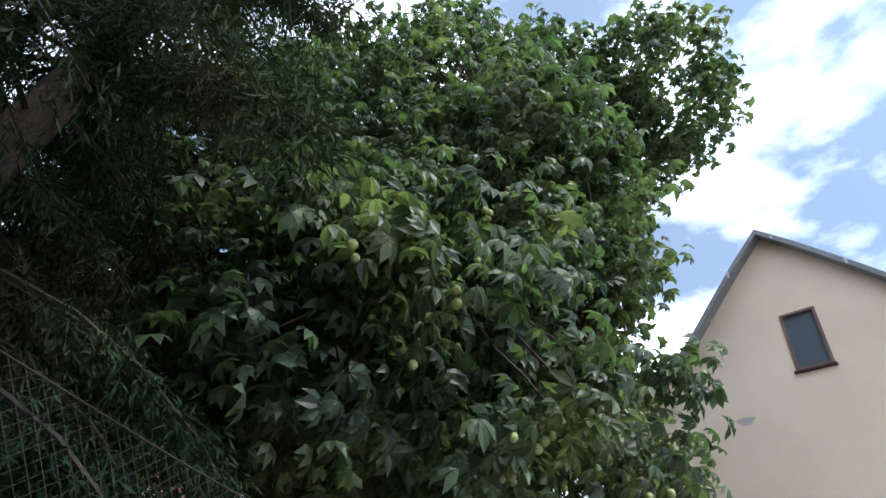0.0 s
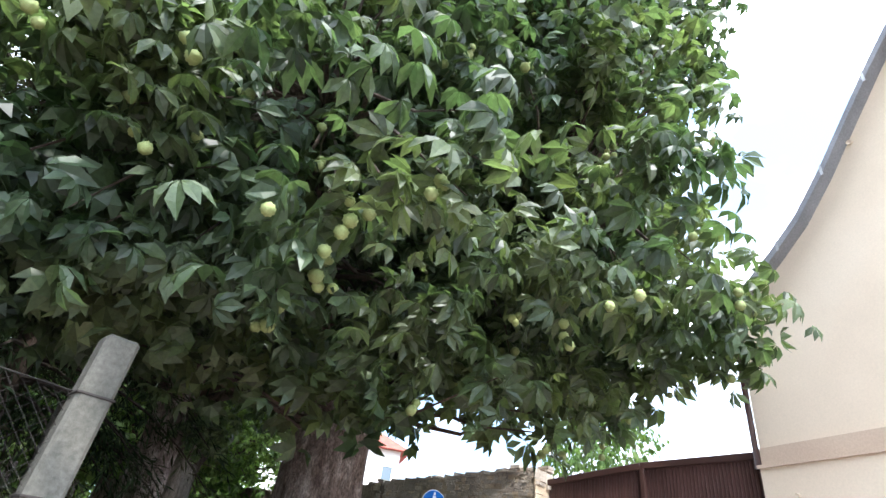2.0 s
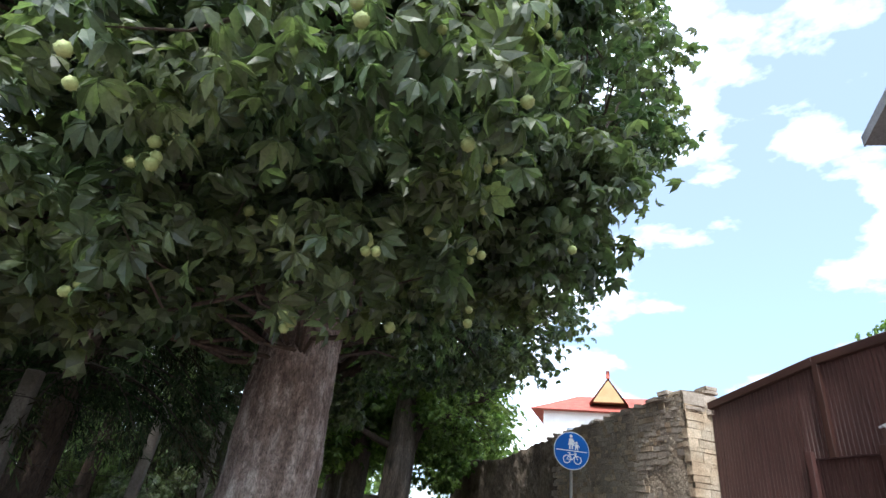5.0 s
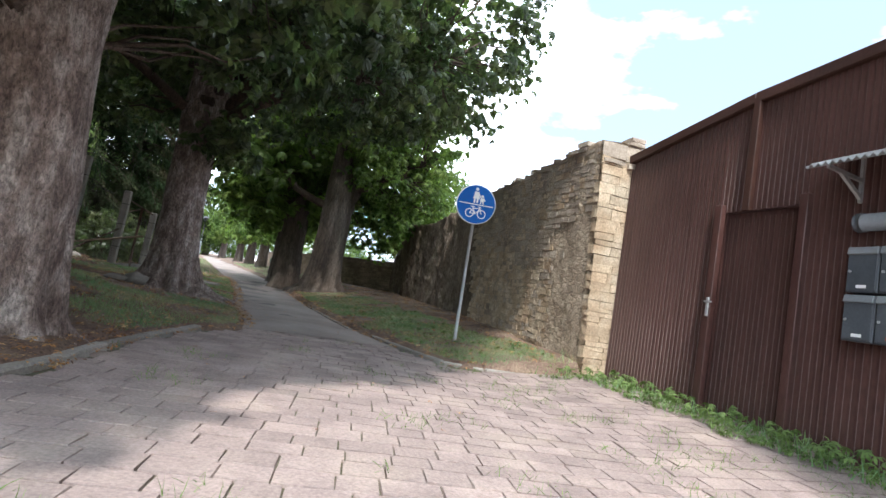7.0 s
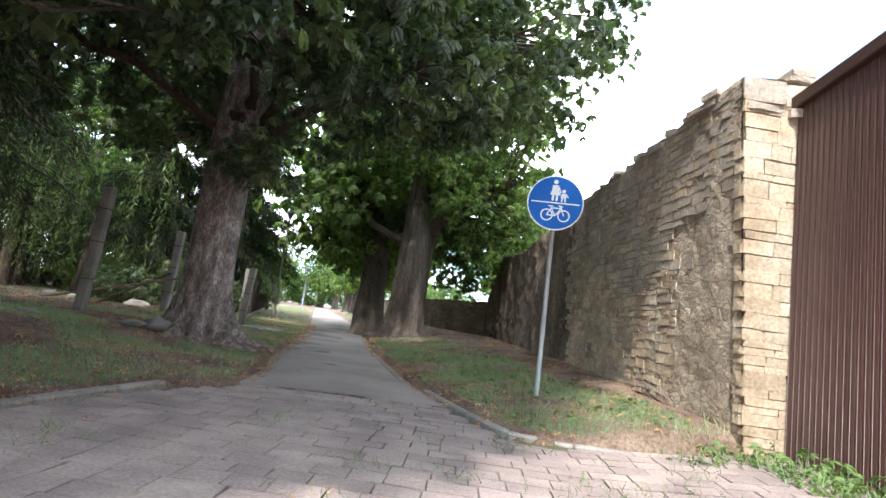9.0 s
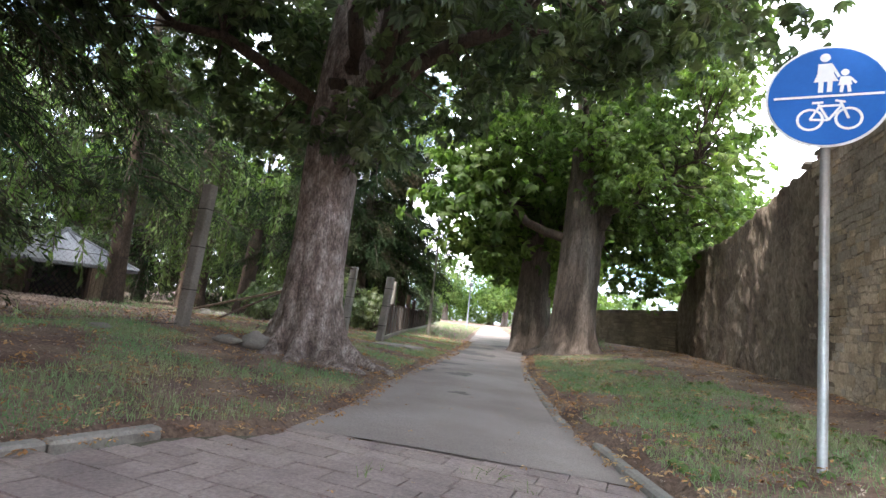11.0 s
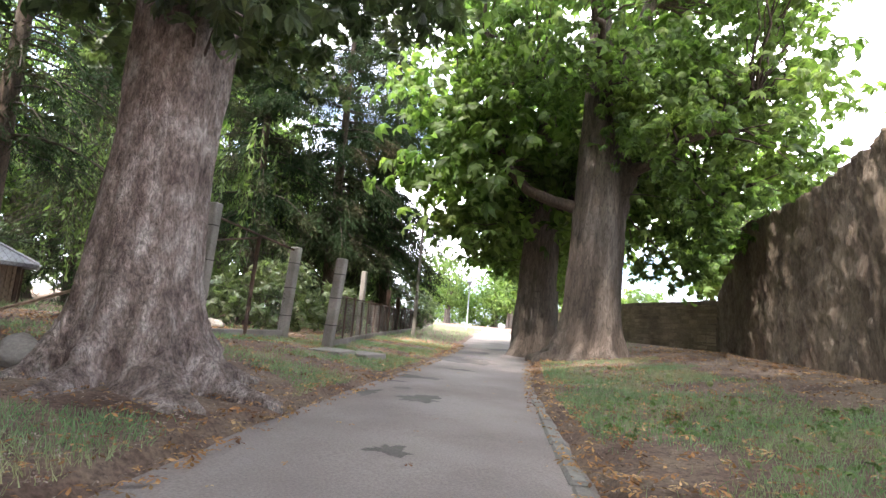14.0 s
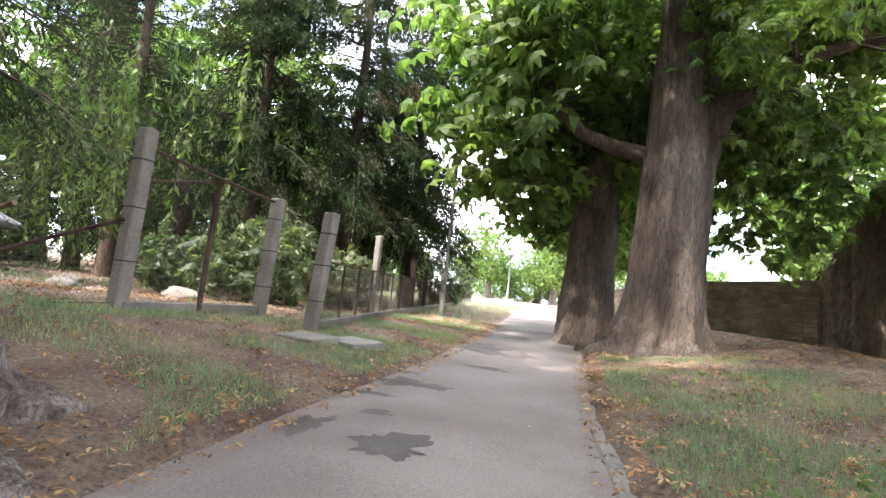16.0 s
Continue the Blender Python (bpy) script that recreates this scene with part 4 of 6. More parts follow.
# ---- the blue sign ----
def build_sign():
    sx, sy, cz, r = 4.34, 9.89, 2.66, 0.385
    base = gz(sx, sy)
    # sign frame: local +y to the viewer, x right, z up
    fwd = Vector((-1.1, -6, 0)).normalized()
    right = Vector((0, 0, 1)).cross(fwd) * -1
    S = Matrix(((right.x, fwd.x, 0, sx), (right.y, fwd.y, 0, sy), (right.z, fwd.z, 1, cz), (0, 0, 0, 1)))
    if (S @ Vector((1, 0, 0)) - S.translation).x < 0:
        S = S @ Matrix.Diagonal((-1, 1, 1, 1))
    sign = thing("road_sign", "round blue footpath and cycle sign on a grey steel post", "road sign", at=(sx, sy, base))
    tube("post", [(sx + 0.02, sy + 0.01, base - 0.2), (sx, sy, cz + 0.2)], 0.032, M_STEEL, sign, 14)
    Y = Matrix.Rotation(math.pi / 2, 4, "X")

    def disc(name, rad, thick, off, material, parent, label=""):
        bm = bmesh.new()
        bmesh.ops.create_cone(bm, cap_ends=True, segments=56, radius1=rad, radius2=rad, depth=thick, matrix=S @ Matrix.Translation((0, off, 0)) @ Y)
        return part(name, bm, material, parent, label)
    plate = disc("plate", r, 0.012, 0.045, M_WHITE, sign, "white-rimmed round plate")
    disc("blue_face", r * 0.955, 0.006, 0.054, M_BLUE, plate)

    def flat(name, outline):
        bm = bmesh.new()
        a = [bm.verts.new(S @ Vector((x * r, 0.058, z * r))) for x, z in outline]
        b = [bm.verts.new(S @ Vector((x * r, 0.0605, z * r))) for x, z in outline]
        bm.faces.new(a)
        bm.faces.new(b[::-1])
        for k in range(len(a)):
            bm.faces.new((a[k], a[(k + 1) % len(a)], b[(k + 1) % len(a)], b[k]))
        return bm

    def stroke(bm, p, q, w):
        d = Vector((q[0] - p[0], q[1] - p[1])).normalized() * w / 2
        nx, nz = -d.y, d.x
        merge(bm, flat("s", [(p[0] + nx, p[1] + nz), (q[0] + nx, q[1] + nz), (q[0] - nx, q[1] - nz), (p[0] - nx, p[1] - nz)]))

    def ring(bm, cx, cz_, ro, ri):
        for k in range(24):
            a0, a1 = 2 * math.pi * k / 24, 2 * math.pi * (k + 1) / 24
            merge(bm, flat("r", [(cx + ro * math.cos(a0), cz_ + ro * math.sin(a0)), (cx + ro * math.cos(a1), cz_ + ro * math.sin(a1)),
                                 (cx + ri * math.cos(a1), cz_ + ri * math.sin(a1)), (cx + ri * math.cos(a0), cz_ + ri * math.sin(a0))]))
    circle = lambda cx, cz_, rr: [(cx + rr * math.cos(k * math.pi / 8), cz_ + rr * math.sin(k * math.pi / 8)) for k in range(16)]
    bm = flat("line", [(-0.86, 0.015), (0.86, 0.015), (0.86, -0.03), (-0.86, -0.03)])
    part("divider", bm, M_WHITE, plate)
    bm = flat("h", circle(-0.04, 0.76, 0.085))
    merge(bm, flat("b", [(-0.15, 0.64), (0.07, 0.64), (0.10, 0.42), (0.17, 0.28), (-0.22, 0.28), (-0.16, 0.45)]))
    stroke(bm, (-0.10, 0.30), (-0.11, 0.07), 0.08)
    stroke(bm, (0.04, 0.30), (0.03, 0.07), 0.08)
    stroke(bm, (0.06, 0.6), (0.18, 0.36), 0.05)
    part("walker_symbol", bm, M_WHITE, plate)
    bm = flat("h", circle(0.27, 0.44, 0.065))
    merge(bm, flat("b", [(0.2, 0.36), (0.34, 0.36), (0.38, 0.19), (0.16, 0.19)]))
    stroke(bm, (0.23, 0.2), (0.21, 0.05), 0.055)
    stroke(bm, (0.32, 0.2), (0.34, 0.05), 0.055)
    stroke(bm, (0.34, 0.34), (0.44, 0.22), 0.04)
    part("child_symbol", bm, M_WHITE, plate)
    bm = bmesh.new()
    ring(bm, -0.27, -0.46, 0.22, 0.175)
    ring(bm, 0.33, -0.46, 0.22, 0.175)
    for p, q in (((-0.27, -0.46), (-0.12, -0.2)), ((-0.27, -0.46), (0.02, -0.48)), ((0.02, -0.48), (-0.14, -0.16)), ((0.02, -0.48), (0.22, -0.2)), ((-0.12, -0.2), (0.22, -0.2)),
                 ((0.33, -0.46), (0.2, -0.12)), ((-0.24, -0.13), (-0.06, -0.13)), ((0.12, -0.1), (0.28, -0.14))):
        stroke(bm, p, q, 0.042)
    part("bicycle_symbol", bm, M_WHITE, plate)
    cl = bmesh.new()
    for dz in (-0.2, 0.2):
        box(cl, (0.1, 0.07, 0.04), S @ Matrix.Translation((0, 0.01, dz)), 0.008)
    part("clamp", cl, M_STEEL, sign)


build_sign()


# ---- trees ----
def trunk_mesh(name, path, radii, sides, seed, flare=0.0, lobes=9, ridge=0.075, groove=0.0):
    """A bark-ridged trunk along path, with root flare at its foot."""
    P, R = np.array(path, float), np.array(radii, float)
    t = np.linspace(0, 1, len(P))
    T = np.linspace(0, 1, 70) ** 1.9
    P = np.stack([np.interp(T, t, P[:, i]) for i in range(3)], 1)
    R = np.interp(T, t, R)
    V, F = tube_arrays(P, R, sides)
    V = V.reshape(70, sides, 3)
    h0 = P[0, 2]
    for i in range(70):
        hz = max(0.0, P[i, 2] - h0 - 0.3)
        fl = flare * (math.exp(-hz / 0.14) * 0.55 + 0.55 * math.exp(-hz / 0.5))
        for j in range(sides):
            a = 2 * math.pi * j / sides
            d = V[i, j] - P[i]
            wob = 1.4 * noise.noise(Vector((math.cos(a) * 1.2, math.sin(a) * 1.2, seed + 9)))
            s = 1 + fl * (0.4 + 0.75 * (0.5 + 0.5 * math.cos(lobes * a + 3 * wob)) ** 1.6 + 0.9 * max(0, noise.noise(Vector((math.cos(a) * lobes * 0.33, math.sin(a) * lobes * 0.33, seed)))))
            s += 0.3 * fl * noise.noise(Vector((math.cos(a) * 7, math.sin(a) * 7, hz * 7 + seed))) + 0.12 * fl * noise.noise(Vector((math.cos(a) * 17, math.sin(a) * 17, hz * 13 + seed)))
            s += 0.10 * noise.noise(Vector((math.cos(a) * 1.3, math.sin(a) * 1.3, hz * 0.5 + seed)))
            s += ridge * noise.noise(Vector((math.cos(a) * 5.5, math.sin(a) * 5.5, hz * 1.3 + seed)))
            s += ridge * 0.5 * noise.noise(Vector((math.cos(a) * 14, math.sin(a) * 14, hz * 4 + seed)))
            s -= groove * math.exp(-((a - math.pi - 0.15 * math.sin(hz)) / 0.2) ** 2) + 0.6 * groove * math.exp(-((a - 2.2) / 0.16) ** 2)
            V[i, j] = P[i] + d * s
    return fast_mesh(name, V.reshape(-1, 3), F)


def limb_path(a, b, rng, sag=0.0, n=7):
    a, b = np.array(a, float), np.array(b, float)
    t = np.linspace(0, 1, n)[:, None]
    p = a + (b - a) * t
    p[1:-1] += rng.normal(0, 0.06 * np.linalg.norm(b - a), (n - 2, 3)) * 0.6
    p[:, 2] += sag * np.sin(np.pi * t[:, 0])
    return p


def chestnut(label, base, trunk, radii, limbs, lobes, clumps, per, size, seed, zmin, flare=0.5, rich=None, fruit=0, big_leaves=0, clear=None, leafmat=None, bark=None, leaflets=7, group="", sides=72, arch=None, groove=0.0):
    """A broadleaf tree: trunk, limbs, twigs to every clump, a crown of palmate leaves, fruit. rich: plan box of finely made leaves."""
    rng = np.random.default_rng(seed)
    leafmat, bark = leafmat or M_LEAF, bark or M_BARK
    tree = thing("chestnut_tree", label, "tree", group, base)
    part("trunk", trunk_mesh("trunk", trunk, radii, sides, seed, flare, groove=groove), bark, tree, smooth=True)
    C, D = ellipsoids_grow(lobes, clumps, rng, zmin)
    if clear is not None:
        keep = np.ones(len(C), bool)
        for x0, x1, y0, y1, z0, z1 in clear:
            keep &= ~((C[:, 0] > x0) & (C[:, 0] < x1) & (C[:, 1] > y0) & (C[:, 1] < y1) & (C[:, 2] > z0) & (C[:, 2] < z1))
        C, D = C[keep], D[keep]
    nodes, pieces = [], []
    for a, b, r0, r1 in limbs:
        p = limb_path(a, b, rng, 0.15)
        pieces.append(tube_arrays(p, np.linspace(r0, r1, len(p)), 9))
        nodes.append(p[2:])
    for pc, limb in zip(pieces, limbs):
        part("limb", fast_mesh("limb", *pc), bark if limb[2] > 0.3 else M_BARK_D, tree, smooth=True)
    if arch:
        pc = tube_arrays(arch, np.linspace(0.15, 0.05, len(arch)), 12, 0.04, rng)
        part("limb", fast_mesh("limb", *pc), M_BARK_D, tree, smooth=True)
        nodes.append(np.array(arch)[3:])
    axis = np.array(trunk, float)
    nodes.append(axis[len(axis) // 2:])
    N = np.concatenate(nodes)
    twigs = []
    for c in C[:: 4 if sides < 40 else 2]:
        d = np.linalg.norm(N - c, axis=1) + 0.8 * np.maximum(0, N[:, 2] - c[2])
        a = N[d.argmin()]
        p = limb_path(a, c, rng, 0.1, 5)
        ln = np.linalg.norm(c - a)
        twigs.append(tube_arrays(p, np.linspace(0.012 + 0.009 * ln, 0.005, 5), 4))
    tw = part("branchwork", fast_mesh("branchwork", *joined(twigs)), M_BARK_D, tree)
    tw["kind"] = "stuff"
    m = per * len(C)
    idx = np.repeat(np.arange(len(C)), per)
    spread = rng.standard_normal((m, 3)) * np.array([0.30, 0.30, 0.2]) * (size / 0.34)
    P = C[idx] + spread
    nrm = D[idx] * np.array([0.7, 0.7, 0.3]) + np.array([0, 0, 0.75]) + rng.standard_normal((m, 3)) * 0.45
    S = size * rng.uniform(0.7, 1.2, m)
    keep = P[:, 2] > zmin - 0.35
    P, nrm, S = P[keep], nrm[keep], S[keep]
    R = frames_for(nrm, rng)
    # leaves hang with their tips away from the stem and downwards
    fine = np.zeros(len(P), bool)
    if rich:
        fine = (P[:, 0] > rich[0]) & (P[:, 0] < rich[1]) & (P[:, 1] > rich[2]) & (P[:, 1] < rich[3]) & (P[:, 2] < rich[4])
    sets = []
    for mask, q in ((fine, True), (~fine, False)):
        ids = np.nonzero(mask)[0]
        for v in range(4):
            sub = ids[v::4]
            if len(sub):
                sets.append(scatter(leaf_template(leaflets, q, rng, 0.24 if leaflets > 5 else 0.27), P[sub], R[sub], S[sub]))
    crown = part("crown", fast_mesh("crown", *joined(sets)), leafmat, tree, "dense green palmate leaves")
    crown["kind"] = "stuff"
    if big_leaves:
        shapes = []
        for v in range(5):
            tv, tf = leaf_template(5, True, rng, 0.28)
            me = fast_mesh("leaf", tv, tf)
            me.materials.append(leafmat)
            shapes.append(me)
        pool = np.nonzero(fine)[0]
        for k in rng.choice(pool, min(big_leaves, len(pool)), replace=False):
            ob = new("leaf", shapes[int(k) % 5])
            M = Matrix([[*(R[k][i] * S[k]), P[k][i] + (0.0, 0.0, -0.03)[i]] for i in range(3)] + [[0, 0, 0, 1]])
            ob.parent, ob.matrix_parent_inverse, ob.matrix_basis = tree, tree.matrix_basis.inverted(), M
    if fruit:
        bm = bmesh.new()
        bmesh.ops.create_icosphere(bm, subdivisions=2, radius=0.034)
        for f in list(bm.faces)[::3]:
            c, nn = f.calc_center_median(), f.normal.copy()
            r = bmesh.ops.poke(bm, faces=[f], offset=0.008)
        me = bpy.data.meshes.new("fruit")
        bm.to_mesh(me)
        bm.free()
        me.materials.append(M_FRUIT)
        me.polygons.foreach_set("use_smooth", np.ones(len(me.polygons), bool))
        pool = np.nonzero(fine)[0] if rich else np.arange(len(P))
        for k in rng.choice(pool, fruit, replace=False):
            for j in range(int(rng.integers(1, 4))):
                ob = new("fruit", me)
                off = rng.normal(0, 0.05, 3) + D[idx[keep][k]] * 0.16 - np.array([0, 0, 0.04])
                ob.parent, ob.matrix_parent_inverse = tree, tree.matrix_basis.inverted()
                ob.matrix_basis = Matrix.Translation(P[k] + off) @ Matrix.Diagonal((*(rng.uniform(0.85, 1.3, 1).repeat(3)), 1))
    return tree


T1 = (-1.38, 6.1)
T1Z = gz(*T1)
chestnut("massive horse chestnut with green spiky fruit beside the forecourt", (*T1, T1Z),
         [(-1.5, 6.15, T1Z - 0.45), (-1.48, 6.1, 1.2), (-1.48, 6.1, 2.6), (-1.46, 6.3, 4.2), (-1.45, 6.7, 6.5)], [0.58, 0.55, 0.53, 0.52, 0.4],
         [((-1.5, 6.5, 3.2), (-4.2, 3.4, 4.6), 0.2, 0.06), ((-1.4, 6.4, 3.4), (-1.6, 2.4, 4.8), 0.2, 0.06), ((-1.3, 6.5, 3.6), (1.6, 4.4, 5.6), 0.2, 0.05), ((-1.5, 6.7, 4), (-5.2, 5, 5.4), 0.18, 0.05),
          ((-1.4, 6.8, 5.5), (-2.6, 3.4, 9), 0.2, 0.05), ((-1.4, 6.8, 5.8), (1.2, 3.0, 11), 0.2, 0.05), ((-1.4, 6.9, 6), (-1.2, 8, 12.5), 0.26, 0.06), ((-1.4, 6.9, 4.4), (0.6, 9.4, 6.5), 0.18, 0.05),
          ((-1.5, 6.8, 4.6), (-4.2, 8.8, 7), 0.18, 0.05)],
         [(-1.6, 6.8, 8.2, 4.3, 5.0, 5.0), (-3.9, 3.4, 3.7, 2.3, 2.0, 1.9), (-1.9, 2.8, 4.2, 2.2, 1.9, 1.8), (0.4, 5.15, 5.7, 1.95, 2.85, 2.1), (1.0, 4.6, 4.7, 1.3, 1.6, 1.15), (-1.4, 6.0, 11.8, 3.3, 3.8, 3.0), (2.6, 6.9, 9.6, 2.3, 2.5, 3.0), (-0.6, 3.0, 12.6, 2.2, 2.0, 2.2),
          (-5.1, 4.3, 4.0, 1.3, 1.5, 2.2), (-2.6, 2.9, 7.0, 2.5, 2.0, 2.4), (-0.6, 3.1, 7.4, 1.9, 1.9, 2.2), (-0.9, 1.9, 3.6, 0.8, 0.9, 0.85), (-0.6, 4.3, 4.2, 1.5, 0.9, 0.8), (0.1, 2.1, 11.6, 2.0, 2.0, 2.0), (-0.3, 0.5, 12.7, 1.9, 1.7, 1.9)],
         2050, 23, 0.255, 11, 1.75, 0.5, rich=(-7, 1.2, 0.2, 3.2, 5.5), fruit=105, big_leaves=150, leaflets=5,
         clear=[(-9, 9, -3, 0.75, 0, 3.4), (-9, 9, -3, 0.2, 0, 9), (-2.6, 0, 4.4, 8, 0, 2.8), (-9, -3.3, -3, 9, 0, 2.3)])

T2 = (-1.2, 13.05)
T2Z = gz(*T2)
chestnut("old horse chestnut with flaking bark and spreading roots", (*T2, T2Z),
         [(-1.2, 13.05, T2Z - 0.42), (-1.22, 13.07, 0.8), (-1.25, 13.1, 2.2), (-1.22, 13.1, 3.8), (-1.1, 13.2, 6.5)], [0.50, 0.44, 0.41, 0.42, 0.34],
         [((-1.2, 13.1, 3.2), (-0.8, 12.4, 5.5), 0.2, 0.1), ((-0.7, 13.2, 4), (3.2, 12.4, 6.2), 0.15, 0.05), ((-0.8, 13.2, 3.6), (-3.8, 11.6, 5), 0.14, 0.05), ((-0.8, 13.2, 4.2), (0.8, 10.2, 6), 0.13, 0.05),
          ((-0.6, 13.3, 5), (-1, 14, 10.5), 0.22, 0.06), ((-0.6, 13.3, 5), (2.5, 14, 9), 0.17, 0.05), ((-0.8, 13.2, 4.2), (-2.8, 15.5, 6), 0.14, 0.05)],
         [(-0.6, 13.1, 8.6, 4.4, 4.4, 4.6), (1.7, 12.2, 5.6, 2.7, 2.5, 1.4), (-3.2, 12.2, 4.9, 2.4, 2.4, 1.5), (0.6, 10.3, 5.2, 2.0, 1.5, 1.1), (4.1, 13.4, 7.8, 2.3, 2.5, 2.9), (-3.4, 14.6, 5.4, 2.2, 2.2, 1.5), (-2.8, 16.8, 6.4, 2.0, 2.0, 1.7), (-0.85, 12.6, 3.3, 0.55, 0.4, 0.5), (-0.5, 12.6, 3.4, 0.6, 0.5, 0.4)],
         800, 16, 0.27, 12, 2.75, 1.35, rich=(-4, 4, 8, 12.9, 5.5), clear=[(-2.0, -0.1, 10.9, 13.0, 3.75, 6.2)])

T3 = (2.62, 21.6)
T3Z = gz(*T3)
chestnut("broad horse chestnut with fluted grey trunk by the wall", (*T3, T3Z),
         [(2.57, 21.6, T3Z - 0.42), (2.62, 21.6, 1.4), (2.67, 21.6, 2.6), (2.7, 21.65, 3.7), (2.62, 21.6, 5.2), (2.55, 21.45, 7.2), (2.5, 21.3, 9.2)], [0.74, 0.62, 0.57, 0.54, 0.42, 0.3, 0.16],
         [((3.02, 21.6, 4), (5.5, 20.3, 5.6), 0.17, 0.05),
          ((2.95, 21.8, 3.2), (3.5, 21.7, 9.5), 0.32, 0.12), ((2.8, 21.7, 5), (2.3, 19.1, 7.5), 0.15, 0.05), ((2.9, 21.7, 4), (5.7, 23.1, 4.6), 0.15, 0.05)],
         [(2.7, 21.4, 9.4, 4.5, 4.6, 5.0), (5.0, 20.5, 4.9, 2.1, 2.2, 1.6), (0.3, 23.3, 6.2, 2.3, 2.2, 2.3), (4.9, 23.5, 3.5, 1.7, 2.0, 1.7), (4.1, 23.3, 5.2, 2.0, 2.0, 1.8), (5.3, 21.3, 7.5, 2.0, 2.6, 2.4),
          (3.1, 20.7, 4.75, 0.5, 0.4, 0.45), (2.3, 20.6, 5.9, 0.8, 0.6, 0.9), (3.6, 20.5, 6.2, 0.9, 0.7, 0.9)],
         820, 15, 0.28, 13, 2.0, 0.75, bark=M_BARK_M, leafmat=M_LEAF_LIT, groove=0.2, clear=[(1.6, 3.0, 15, 21.5, 0, 5.4), (3.0, 4.0, 15, 21.5, 0, 4.3), (-1.4, 1.6, 15, 22.0, 0, 5.6)],
         arch=[(2.32, 21.6, 3.5), (1.6, 21.75, 3.72), (1.0, 21.85, 4.0), (0.45, 21.9, 4.6), (0.05, 21.9, 5.5), (-0.2, 21.9, 6.7), (-0.35, 21.8, 8.2), (-0.45, 21.7, 9.6)])

avenue = chestnut("horse chestnut in the avenue along the footpath", (1.2, 23.8, gz(1.2, 23.8)),
                  [(1.2, 23.8, -0.4), (1.2, 23.8, 1.5), (1.25, 23.8, 3.5), (1.2, 23.8, 7)], [0.6, 0.5, 0.47, 0.28],
                  [((1.2, 23.8, 3.4), (-0.8, 22.8, 6), 0.17, 0.05), ((1.2, 23.8, 3.4), (3.6, 23.8, 6), 0.17, 0.05), ((1.2, 23.8, 4), (1, 25.8, 8), 0.17, 0.05)],
                  [(1.2, 23.8, 7.6, 3.9, 3.9, 4.4), (-0.4, 23.2, 4.6, 2.0, 2.2, 1.6), (3.0, 24.2, 4.4, 2.2, 2.2, 1.7)], 230, 9, 0.54, 14, 2.5, 0.5, leafmat=M_LEAF_LIT, bark=M_BARK_M, leaflets=5, sides=24, group="avenue trees")
arng = random.Random(31)
for x, y, s in ((0.9, 28.9, 0.9), (9.0, 35.5, 0.8), (0.9, 34.5, 0.85), (0.6, 41, 0.8), (-0.8, 49, 0.8), (-2.4, 59, 0.85), (-4.6, 73, 0.9), (-17, 76, 0.8), (-9, 96, 1.0), (-13, 106, 1.1), (-20, 98, 1.0),
                (12, 41, 0.85), (-17, 34, 1.1), (-22, 27, 1.2), (-24, 18, 1.1), (-22, 10, 1.1), (-27, 36, 1.3), (-19, 45, 1.0), (-19, 6, 1.1), (-14, 12.5, 0.9), (-12.5, 28, 0.95)):
    copy_thing(avenue, Matrix.Translation((x, y, gz(x, y) - 0.1)) @ Matrix.Rotation(arng.uniform(0, 6.28), 4, "Z") @ Matrix.Diagonal((s, s, s, 1)))


